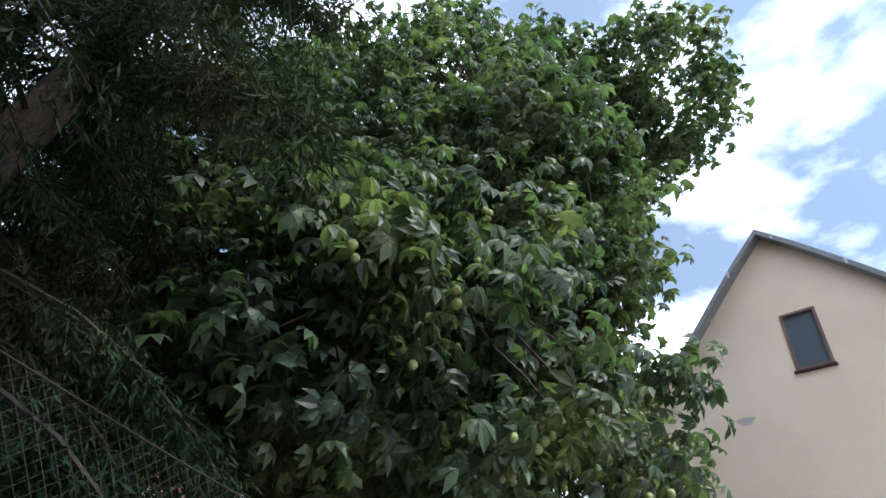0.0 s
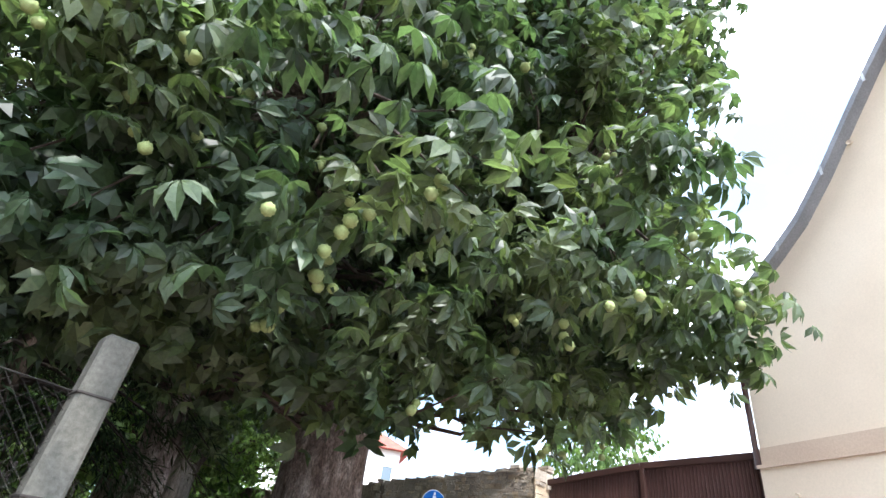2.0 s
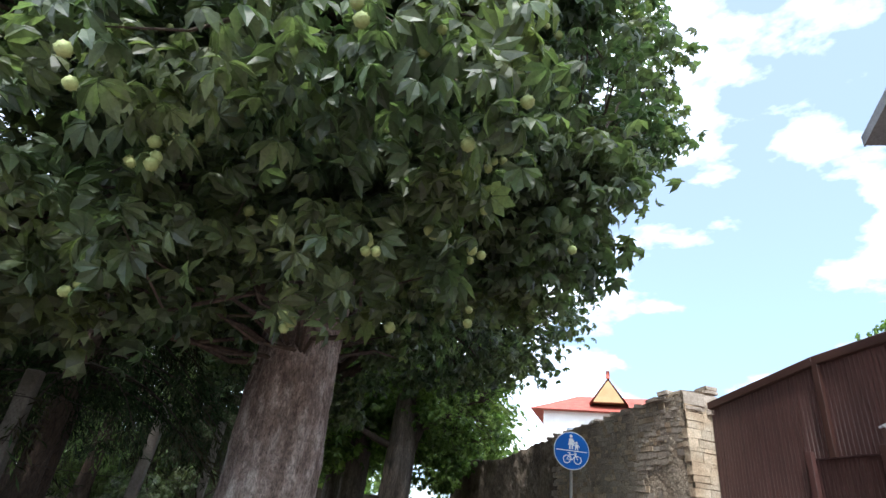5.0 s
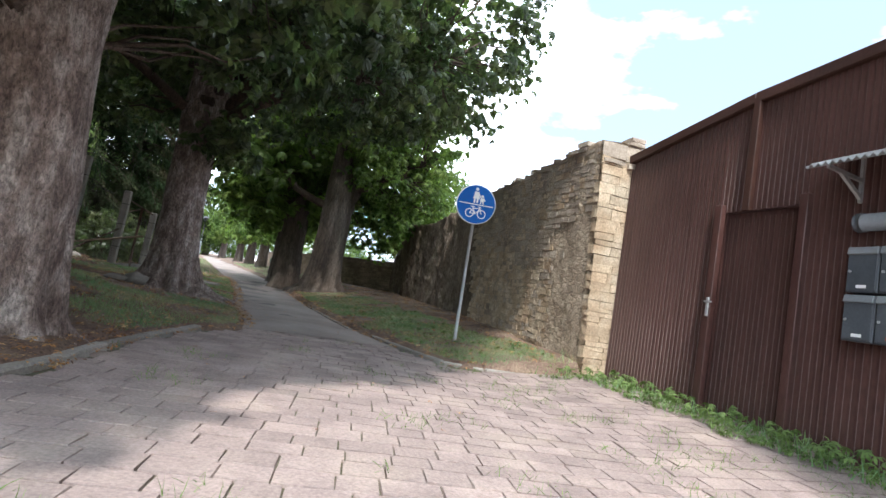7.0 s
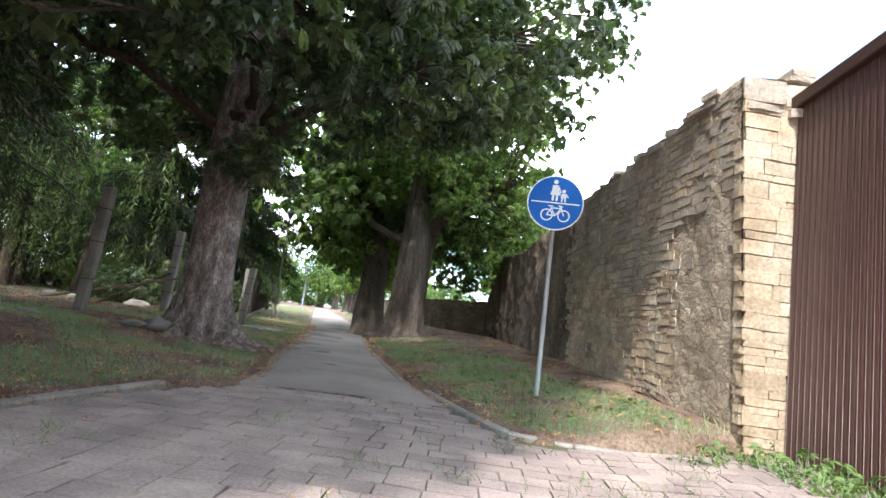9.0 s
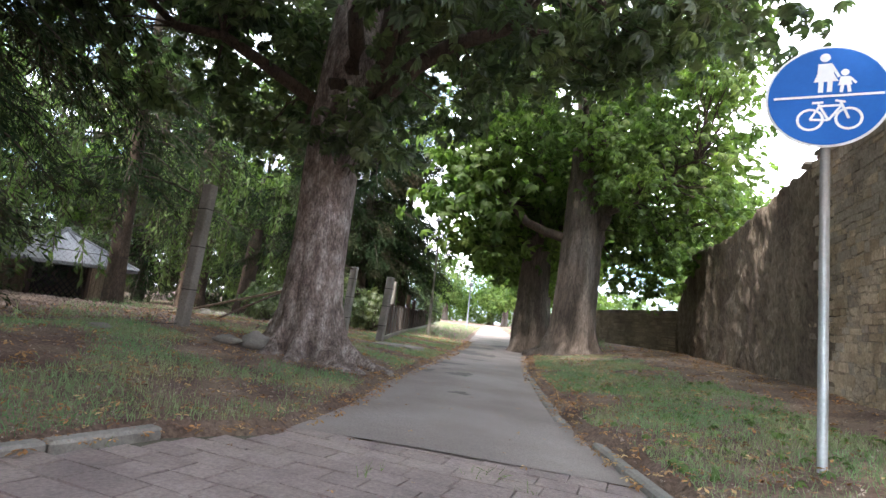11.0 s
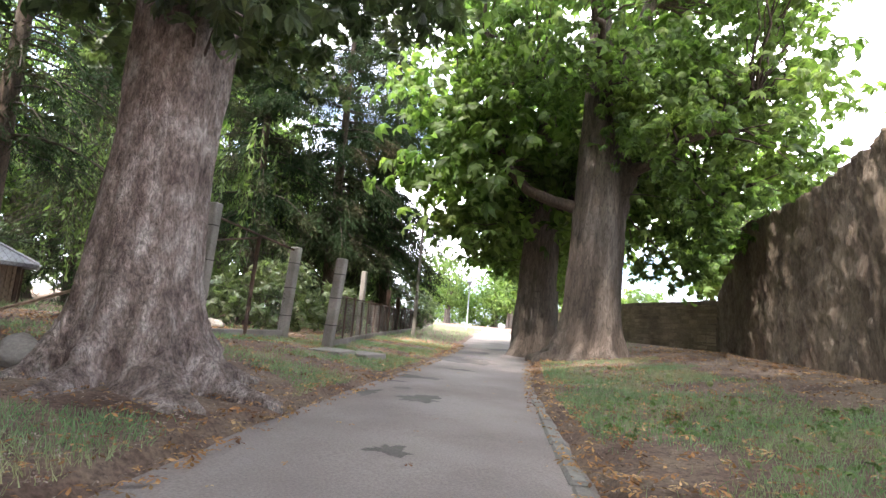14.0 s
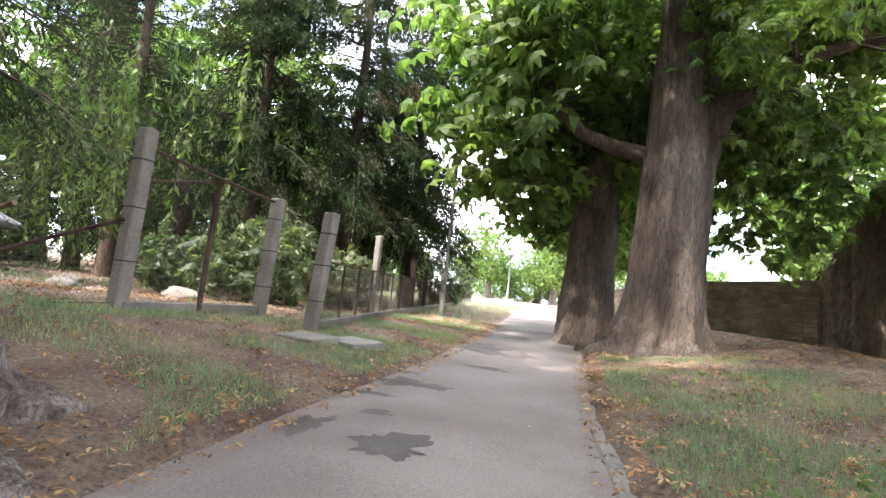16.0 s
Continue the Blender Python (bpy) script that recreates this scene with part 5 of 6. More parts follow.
def spruce(label, x, y, height, rad, seed, lean=(0, 0), first=2.2, lush=1.0, spray=1.0, group="spruces"):
    """A conifer: straight trunk, tiers of drooping boughs, hanging needle sprays."""
    rng = np.random.default_rng(seed)
    z0 = gz(x, y)
    tree = thing("spruce_tree", label, "tree", group, (x, y, z0))
    T = np.linspace(0, 1, 12)
    axis = np.stack([x + lean[0] * T, y + lean[1] * T, z0 - 0.1 + height * T], 1)
    v, f = tube_arrays(axis, np.interp(T, [0, 0.1, 1], [rad * 1.25, rad, 0.03]), 12, 0.05, rng)
    part("trunk", fast_mesh("trunk", v, f), M_BARK_D, tree, smooth=True)
    boughs, P, N, S = [], [], [], []
    z = first
    while z < height - 0.3:
        ln = (0.7 + 2.6 * (1 - z / height) ** 0.8) * rng.uniform(0.75, 1.15)
        for k in range(int(rng.integers(4, 7))):
            a = rng.uniform(0, 2 * np.pi)
            t = np.linspace(0, 1, 6)
            c = np.array([np.interp(z / height, T, axis[:, i]) for i in range(2)])
            bx = np.stack([c[0] + np.cos(a) * ln * t, c[1] + np.sin(a) * ln * t, z0 + z + 0.12 * ln * t - 0.45 * ln * t ** 2 * (1.2 if z < height * 0.5 else 0.5)], 1)
            boughs.append(tube_arrays(bx, np.linspace(0.03, 0.006, 6), 4))
            m = int(ln * 17 * lush)
            tt = rng.uniform(0.15, 1, m)
            pts = np.stack([np.interp(tt, t, bx[:, i]) for i in range(3)], 1) + rng.normal(0, 0.10, (m, 3)) * np.array([1, 1, 0.5])
            P.append(pts)
            N.append(np.stack([np.cos(a) * 0.5 + rng.normal(0, 0.5, m), np.sin(a) * 0.5 + rng.normal(0, 0.5, m), -rng.uniform(0.3, 1.2, m)], 1))
            S.append(rng.uniform(0.16, 0.34, m) * spray)
        z += rng.uniform(0.24, 0.42)
    part("branchwork", fast_mesh("branchwork", *joined(boughs)), M_BOUGH, tree)["kind"] = "stuff"
    # a spray: a fan of narrow needles strips along +z
    tv, tf = [], []
    for k in range(6):
        a, t0 = k * 2.4, k / 7
        dx, dy = 0.15 * math.cos(a), 0.15 * math.sin(a)
        n = len(tv)
        tv += [(0, 0, t0), (dx + 0.03 * math.sin(a), dy - 0.03 * math.cos(a), t0 + 0.2), (dx * 1.5, dy * 1.5, t0 + 0.36), (dx - 0.03 * math.sin(a), dy + 0.03 * math.cos(a), t0 + 0.2)]
        tf += [(n, n + 1, n + 3), (n + 1, n + 2, n + 3)]
    P, N, S = np.concatenate(P), np.concatenate(N), np.concatenate(S)
    part("foliage", fast_mesh("foliage", *scatter((np.array(tv), np.array(tf)), P, frames_for(N, rng), S)), M_NEEDLE, tree, "drooping dark green needle sprays")["kind"] = "stuff"
    return tree


for k, (x, y, h, r, first) in enumerate(((-7.6, 4.9, 10, 0.22, 0.5), (-10.2, 4.9, 10, 0.26, 0.5), (-5.6, 10.6, 12, 0.2, 3.0), (-5.4, 24.6, 13, 0.2, 2.6), (-4.9, 28.3, 12, 0.19, 2.4), (-6.6, 22.2, 11, 0.17, 2.4), (-7.6, 9.6, 12, 0.2, 0.9), (-11.2, 8.0, 13, 0.22, 0.6), (-4.9, 8.4, 12, 0.17, 1.3), (-13.5, 5.5, 13, 0.22, 0.5), (-7.3, 29.5, 12, 0.2, 2.0),
                                         (-8.8, 16.8, 13, 0.22, 3.4), (-11.5, 22.5, 14, 0.24, 3.2), (-7.2, 33, 12, 0.2, 2.0), (-16.5, 19.5, 13, 0.22, 0.8), (-15.0, 24.0, 13, 0.22, 1.2))):
    spruce("dark spruce with drooping boughs behind the mesh fence", x, y, h, r, 40 + k, (0.3 * math.sin(k), 0.3 * math.cos(k)), first, 5.5 if k == 0 else 3.5 if k == 1 else 2.3 if k in (3, 4, 5) else 1.15, 1.0 if k in (0, 1) else 1.55)


def willow(x, y, height, seed):
    """A weeping tree: short trunk, arching limbs, hanging strings of narrow leaves."""
    rng = np.random.default_rng(seed)
    z0 = gz(x, y)
    tree = thing("willow_tree", "weeping tree with long pale green hanging strands", "tree", "weeping trees", (x, y, z0))
    part("trunk", trunk_mesh("trunk", [(x, y, z0 - 0.1), (x + 0.1, y, z0 + height * 0.5)], [0.28, 0.2], 20, seed, 0.3), M_BARK_D, tree, smooth=True)
    P, N, S, tw = [], [], [], []
    for k in range(90):
        a, r = rng.uniform(0, 2 * np.pi), 0.6 + 2.6 * rng.random() ** 0.7
        top = z0 + height * (1 - 0.10 * (r / 3) ** 2) * rng.uniform(0.75, 1.0)
        bot = z0 + rng.uniform(0.5, 2.2)
        m = int((top - bot) * 13)
        zz = np.linspace(bot, top, m)
        bx, by = x + r * np.cos(a) + 0.12 * np.sin(zz * 2 + a), y + r * np.sin(a) + 0.12 * np.cos(zz * 2.3 + a)
        pts = np.stack([bx, by, zz], 1)
        tw.append(tube_arrays(pts[::max(1, m // 6)], np.full(len(pts[::max(1, m // 6)]), 0.006), 3))
        P.append(pts)
        N.append(rng.normal(0, 0.5, (m, 3)) + np.array([0, 0, -0.9]))
        S.append(rng.uniform(0.14, 0.26, m))
    part("branchwork", fast_mesh("branchwork", *joined(tw)), M_BARK_D, tree)["kind"] = "stuff"
    tv = np.array([(0, 0, 0), (0.16, 0, 0.5), (0, 0, 1.1), (-0.16, 0, 0.5), (0.3, 0.3, 0.9), (0.1, 0.1, 0.3)])
    tf = np.array([(0, 1, 2), (0, 2, 3), (0, 4, 5)])
    part("foliage", fast_mesh("foliage", *scatter((tv, tf), np.concatenate(P), frames_for(np.concatenate(N), rng), np.concatenate(S))), M_WILLOW, tree)["kind"] = "stuff"


willow(-7.6, 26.5, 6.5, 5)
willow(-8.3, 21.6, 6.0, 8)
willow(-10.5, 13.8, 6.0, 6)
willow(-12.5, 24.5, 6.5, 7)


def bush(x, y, r, h, seed, material, size=1.0):
    rng = np.random.default_rng(seed)
    n = int(260 * r * h / size ** 2)
    d = rng.standard_normal((n, 3))
    d /= np.linalg.norm(d, axis=1)[:, None]
    P = d * (0.6 + 0.45 * rng.random((n, 1))) * np.array([r, r, h * 0.55]) + np.array([x, y, gz(x, y) + h * 0.5])
    P = P[P[:, 2] > gz(x, y)]
    ob = thing("bush", "leafy green shrub behind the mesh fence", "bush", "shrubs behind the fence", (x, y, gz(x, y)))
    part("foliage", fast_mesh("foliage", *scatter(leaf_template(5, False, rng), P, frames_for(d[:len(P)] + np.array([0, 0, 0.5]), rng), rng.uniform(0.18, 0.34, len(P)) * size)), material, ob)["kind"] = "stuff"
    stems = [tube_arrays(limb_path((x, y, gz(x, y) - 0.05), p, rng, 0, 4), [0.02, 0.015, 0.01, 0.006], 4) for p in P[:: max(1, len(P) // 14)]]
    part("branchwork", fast_mesh("branchwork", *joined(stems)), M_BARK_D, ob)["kind"] = "stuff"


for k, (x, y, r, h) in enumerate(((-4.6, 20.6, 0.9, 1.7), (-3.9, 22.4, 0.7, 1.3), (-6.0, 19.8, 1.0, 1.2), (-9.5, 24.5, 1.4, 1.6), (-13, 17, 1.6, 1.8), (-15.5, 20.5, 2.0, 2.4), (-8, 30, 1.5, 2.0), (-6.5, 36, 1.6, 2.2), (-18, 15, 2.2, 2.6),
                                  (-14.5, 27.5, 2.2, 2.4), (-20, 24, 2.5, 3.0), (-11, 32, 2.0, 2.4))):
    bush(x, y, r, h, 60 + k, M_WILLOW if k in (3, 6) else M_LEAF)
for k, (x, y, r, h) in enumerate(((-17, 1, 3, 4.5), (-21, 7, 3.2, 4.5), (-26, 13, 3.5, 5), (-29, 20, 3.5, 5), (-31, 28, 4, 5), (-28, 37, 4, 5), (-24, 45, 4, 5), (-17, 52, 3.5, 4.5), (-21, 62, 4, 5), (-15, 105, 5, 6), (-22, 108, 6, 7),
                                  (-8, 108, 5, 6), (6, 50, 3, 3.5), (3, 66, 4, 4.5), (-14, -3, 3, 4))):
    bush(x, y, r, h, 90 + k, M_LEAF_LIT if y > 46 else M_LEAF, 2.2)


# ---- fences on the park side ----
def concrete_post(x, y, h, lean=(0, 0), label="mossy square concrete fence post", w=0.17, ties=True):
    z = gz(x, y)
    ob = thing("fence_post", label, "fence post", "old concrete fence posts", (x, y, z))
    bm = bmesh.new()
    box(bm, (w, w, h + 0.3), Matrix.Translation((x, y, z)) @ Matrix.Shear("XY", 4, lean) @ Matrix.Translation((0, 0, h / 2 - 0.15)), 0.018)
    # Posts with this word take concrete that has shade in its colour.
    part("shaft", bm, M_CONCRETE_DARK if "mossy" in label else M_CONCRETE, ob)
    if ties:
        for k in (0.25, 0.55, 0.82):
            m = Matrix.Translation((x + lean[0] * h * k, y + lean[1] * h * k, z + h * k))
            part("wire_tie", boxed((w + 0.014, w + 0.014, 0.014), m, 0.003), M_WIRE, ob)
    return (x, y, z, h, lean)


POSTS = [concrete_post(-8.4, 3.0, 1.7), concrete_post(-5.0, 3.05, 1.76, (0.02, 0.0)), concrete_post(-4.4, 6.3, 1.8, (-0.03, 0.02)), concrete_post(-3.75, 9.5, 2.05, (0.05, 0.0), "leaning weathered concrete post holding mesh"), concrete_post(-3.17, 12.7, 2.25, (0.03, 0.02), "tall weathered concrete post holding mesh"),
         concrete_post(-3.23, 16.2, 2.0, (0.03, 0.0), "tall pale concrete post holding mesh"), concrete_post(-3.0, 18.3, 1.75, (0.03, 0.03), "tall pale concrete post holding mesh"),
         concrete_post(-1.9, 18.0, 1.6, (0.06, 0.02), "leaning pale concrete corner post")]


def chain_link(a, b, h, step=0.07, group="mesh fence"):
    """A run of diamond wire mesh between two posts, with top and bottom wires."""
    (ax, ay, az), (bx, by, bz) = a, b
    ln = math.hypot(bx - ax, by - ay)
    ob = thing("mesh_fence", "sagging rusty chain-link mesh between concrete posts", "fence", group, ((ax + bx) / 2, (ay + by) / 2, (az + bz) / 2))
    pieces = []

    def pt(s, z):
        t = s / ln
        return (ax + (bx - ax) * t, ay + (by - ay) * t, az + (bz - az) * t + z)
    n = int((ln + h) / step)
    for k in range(n):
        s = k * step
        for sign in (1, -1):
            p0 = (s, 0.0) if s <= ln else (ln, s - ln)
            if sign > 0:
                p1 = (max(0.0, s - h), min(h, s))
            else:
                q = ln - s
                p0 = (max(0.0, q), 0.0) if q >= 0 else (0.0, -q)
                p1 = (min(ln, q + h), min(h, ln - q))
            if p0[1] < h and abs(p0[0] - p1[0]) > 0.02:
                pieces.append(tube_arrays([pt(*p0), pt(*p1)], [0.0012] * 2, 3))
    part("mesh", fast_mesh("mesh", *joined(pieces)), M_WIRE, ob)["kind"] = "stuff"
    for z in (0.03, h * 0.5, h):
        tube("line_wire", [pt(0, z), pt(ln * 0.5, z - 0.02), pt(ln, z)], 0.004, M_WIRE, ob, 4)


for i, h in ((0, 1.45), (1, 1.5), (2, 1.6), (3, 1.8), (4, 1.8), (5, 1.5)):
    a, b = POSTS[i], POSTS[i + 1]
    chain_link(a[:3], b[:3], h)

rail = thing("fence_rail", "rusty steel rail and prop tied to the concrete posts", "fence rail", at=(-3.1, 17.2, 0.2))
tube("top_rail", [(-3.17, 16.2, 2.0), (-2.95, 18.3, 1.78)], 0.02, M_RUST, rail, 8)
tube("post", [(-3.05, 17.2, gz(-3.05, 17.2)), (-3.02, 17.22, 1.85)], 0.035, M_RUST, rail, 8)
tube("prop", [(-3.9, 14.4, gz(-3.9, 14.4)), (-3.2, 16.1, 1.15)], 0.022, M_RUST, rail, 8)
tube("prop", [(-3.2, 16.2, 1.6), (-3.02, 17.3, 1.85)], 0.016, M_RUST, rail, 8)
tagged(part("fence_plinth", boxed((0.12, 2.1, 0.16), Matrix.Translation((-3.1, 17.25, gz(-3.1, 17.2) + 0.03)) @ Matrix.Rotation(-0.08, 4, "Z"), 0.01), M_CONCRETE), "low concrete strip under the mesh", "plinth")
pole = thing("slanting_pole", "thin pole leaning across the mesh fence", "pole", at=(-4.3, 14.0, gz(-4.3, 14)))
tube("shaft", [(-5.1, 14.6, gz(-5.1, 14.6)), (-2.2, 14.4, 1.05)], 0.022, M_WOOD, pole, 8)


def low_fence():
    """Low wired panels on thin posts along the path, each panel a thing."""
    line = [(-1.9, 18.15), (-2.45, 20.2), (-2.95, 22.2), (-3.4, 24.2), (-3.85, 26.2), (-4.25, 28.2), (-4.65, 30.2), (-5.05, 32.2), (-5.5, 34.4), (-5.95, 36.6), (-6.4, 38.8), (-6.95, 41.2), (-7.5, 43.6), (-8.1, 46.2), (-8.7, 48.8), (-9.4, 51.6)]
    for (ax, ay), (bx, by) in zip(line, line[1:]):
        za, zb = gz(ax, ay), gz(bx, by)
        ob = thing("wire_fence", "low grey wire fence panel on thin steel posts", "fence", "low fence along the path", ((ax + bx) / 2, (ay + by) / 2, (za + zb) / 2))
        ln = math.hypot(bx - ax, by - ay)
        dirv = Vector((bx - ax, by - ay, 0)).normalized()
        mid = Vector(((ax + bx) / 2, (ay + by) / 2, (za + zb) / 2))
        turn = Matrix.Rotation(math.atan2(dirv.y, dirv.x), 4, "Z")
        part("plinth", boxed((ln, 0.1, 0.22), Matrix.Translation(mid + Vector((0, 0, 0.02))) @ turn, 0.01), M_CONCRETE, ob)
        pieces = []
        n = int(ln / 0.05)
        for k in range(n):
            p = Vector((ax, ay, za)) + dirv * (ln * k / n)
            pieces.append(tube_arrays([p + Vector((0, 0, 0.12)), p + Vector((0, 0, 0.92))], [0.0032] * 2, 3))
        for k in range(14):
            z = 0.14 + 0.06 * k
            pieces.append(tube_arrays([(ax, ay, za + z), (bx, by, zb + z)], [0.0032] * 2, 3))
        part("wire_mesh", fast_mesh("wire_mesh", *joined(pieces)), M_MESH, ob)["kind"] = "stuff"
        tube("top_rail", [(ax, ay, za + 0.95), (bx, by, zb + 0.95)], 0.018, M_RUST, ob, 6)
        tube("post", [(ax, ay, za - 0.1), (ax, ay, za + 1.0)], 0.026, M_RUST, ob, 6)
        tube("post", [mid + Vector((0, 0, -0.1)), mid + Vector((0, 0, 0.98))], 0.02, M_RUST, ob, 6)
    for x, y, h in ((-3.75, 26.0, 1.5), (-4.25, 28.4, 1.35), (-3.1, 22.3, 1.75)):
        p = thing("wooden_post", "dark weathered wooden post in the fence line", "post", "dark posts in the fence", (x - 0.1, y, gz(x, y)))
        part("shaft", boxed((0.13, 0.13, h + 0.2), Matrix.Translation((x - 0.1, y, gz(x, y) + h / 2 - 0.1)), 0.015), M_RUST if h < 1.7 else M_CONCRETE, p)


low_fence()


# ---- lamps, bins, slab, gazebo ----
def lamp(x, y, h, pole_mat):
    z = gz(x, y)
    ob = thing("street_lamp", "slim grey lamp post with a flat round shade", "street lamp", "path lamps", (x, y, z))
    tube("pole", [(x, y, z - 0.1), (x, y, z + h * 0.3), (x, y, z + h * 0.3 + 0.01), (x, y, z + h - 0.3)], [0.065, 0.065, 0.045, 0.04], pole_mat, ob, 12)
    prof = [(0.04, -0.34), (0.09, -0.30), (0.11, -0.24), (0.16, -0.08)]
    tube("globe", [(x, y, z + h + q) for _, q in prof], [r for r, _ in prof], M_LIGHTGREY, ob, 18, "clouded lamp bowl")
    prof = [(0.27, -0.09), (0.26, -0.05), (0.2, 0.0), (0.1, 0.05), (0.02, 0.08)]
    tube("shade", [(x, y, z + h + q) for _, q in prof], [r for r, _ in prof], M_GREY, ob, 18, "flat round metal shade")


lamp(-3.0, 26.4, 4.75, M_CONCRETE_DARK)
lamp(-5.6, 47.0, 3.6, M_LIGHTGREY)


def bin_(x, y):
    z = gz(x, y)
    ob = thing("litter_bin", "green litter bin on a post beside the path", "litter bin", at=(x, y, z))
    tube("bucket", [(x, y, z + 0.35), (x, y, z + 0.36), (x, y, z + 0.95), (x, y, z + 0.96)], [0.2, 0.21, 0.26, 0.25], M_GREENBIN, ob, 18)
    tube("lid", [(x, y, z + 0.97), (x, y, z + 1.02), (x, y, z + 1.08)], [0.28, 0.27, 0.1], M_GREENBIN, ob, 18)
    tube("post", [(x + 0.28, y, z - 0.1), (x + 0.28, y, z + 1.1)], 0.03, M_STEEL, ob, 8)


bin_(0.55, 31.5)
for k, (x, y, r) in enumerate(((-1.35, 17.1, 0.1), (-1.0, 17.55, -0.15))):
    s = part("paving_slab", boxed((0.55, 0.5, 0.1), Matrix.Translation((x, y, gz(x, y) + 0.02)) @ Matrix.Rotation(r - 0.2, 4, "Z") @ Matrix.Rotation(0.03, 4, "X"), 0.012), M_KERB)
    tagged(s, "loose pale concrete slab lying in the verge", "slab", "slabs in the verge")


def rock(x, y, s, name, label, seed, material=M_KERB):
    bm = bmesh.new()
    bmesh.ops.create_icosphere(bm, subdivisions=3, radius=1.0)
    for v in bm.verts:
        v.co *= 1 + 0.35 * noise.noise(v.co * 1.4 + Vector((seed, 0, 0))) + 0.1 * noise.noise(v.co * 4 + Vector((seed, 3, 0)))
        v.co = Vector((v.co.x * s[0], v.co.y * s[1], v.co.z * s[2])) + Vector((x, y, gz(x, y) + s[2] * 0.45))
    tagged(part(name, bm, material, smooth=True), label, "rock")


rock(-1.72, 12.5, (0.24, 0.17, 0.14), "stone", "pale rough stone at the foot of the tree", 1)
rock(-2.05, 12.3, (0.2, 0.12, 0.07), "stone", "flat grey stone at the foot of the tree", 4)
rock(-2.9, 11.0, (0.16, 0.1, 0.04), "stone", "flat grey stone in the grass", 7)
for x, y, s, sd in ((-5.2, 19.0, (0.35, 0.2, 0.16), 2), (-6.6, 20.4, (0.3, 0.25, 0.2), 5), (-7.4, 18.6, (0.25, 0.2, 0.12), 8), (-6.1, 17.6, (0.3, 0.2, 0.1), 9)):
    rock(x, y, s, "stone", "rough boulder on the park ground behind the fence", sd, M_CONCRETE)


def gazebo(cx, cy, r):
    z = gz(cx, cy) - 0.05
    ob = thing("gazebo", "octagonal wooden park pavilion with a grey pointed roof", "pavilion", at=(cx, cy, z))
    eave, apex = 1.32 - 0.12, 2.2
    ang = [math.pi / 8 + k * math.pi / 4 + 0.1 for k in range(8)]
    C = [Vector((cx + r * math.cos(a), cy + r * math.sin(a), 0)) for a in ang]
    for k in range(8):
        a, b = C[k], C[(k + 1) % 8]
        out = ((a + b) / 2 - Vector((cx, cy, 0))).normalized()
        facing = out.dot(Vector((0.75, -0.66, 0)))
        n = 9
        if 0.86 < facing:
            # open front with a lattice
            lat = bmesh.new()
            for q in range(-3, 9):
                for sgn in (1, -1):
                    s0 = (q + 0.5) / n
                    p = a.lerp(b, min(max(s0, 0), 1))
                    t = a.lerp(b, min(max(s0 + 0.35 * sgn, 0), 1))
                    p.z, t.z = z + 0.1, z + 0.7
                    d = t - p
                    box(lat, (d.length, 0.02, 0.03), Matrix.Translation((p + t) / 2) @ d.to_track_quat("X", "Z").to_matrix().to_4x4())
            part("lattice", lat, M_DARK, ob, "dark diamond lattice")
            continue
        for q in range(n):
            p = a.lerp(b, (q + 0.5) / n)
            m = Matrix.Translation((p.x, p.y, (z + eave) / 2)) @ Matrix.Rotation(math.atan2(b.y - a.y, b.x - a.x), 4, "Z")
            part("board", boxed(((b - a).length / n - 0.012, 0.03, eave - z + 0.1), m, 0.004), M_WOOD, ob)
    for c in C:
        part("post", boxed((0.1, 0.1, eave - z + 0.15), Matrix.Translation((c.x, c.y, (z + eave) / 2)), 0.008), M_RUST, ob)
    part("floor", boxed((1.7 * r, 1.7 * r, 0.08), Matrix.Translation((cx, cy, z + 0.05))), M_DARK, ob)
    bm = bmesh.new()
    top = bm.verts.new((cx, cy, apex))
    lo = [bm.verts.new((cx + (r + 0.4) * math.cos(a), cy + (r + 0.4) * math.sin(a), eave)) for a in ang]
    lo2 = [bm.verts.new((v.co.x, v.co.y, eave - 0.09)) for v in lo]
    for k in range(8):
        bm.faces.new((lo[k], lo[(k + 1) % 8], top))
        bm.faces.new((lo2[k], lo2[(k + 1) % 8], lo[(k + 1) % 8], lo[k]))
    bm.faces.new(lo2[::-1])
    part("roof", bm, M_SLATE, ob, "grey shingled eight-sided roof")
    for a in ang:
        tube("hip_rib", [(cx, cy, apex + 0.02), (cx + (r + 0.42) * math.cos(a), cy + (r + 0.42) * math.sin(a), eave + 0.02)], 0.035, M_SLATE, ob, 6)
    part("finial", boxed((0.16, 0.16, 0.12), Matrix.Translation((cx, cy, apex + 0.03)), 0.03), M_SLATE, ob)


gazebo(-12.6, 18.4, 1.75)


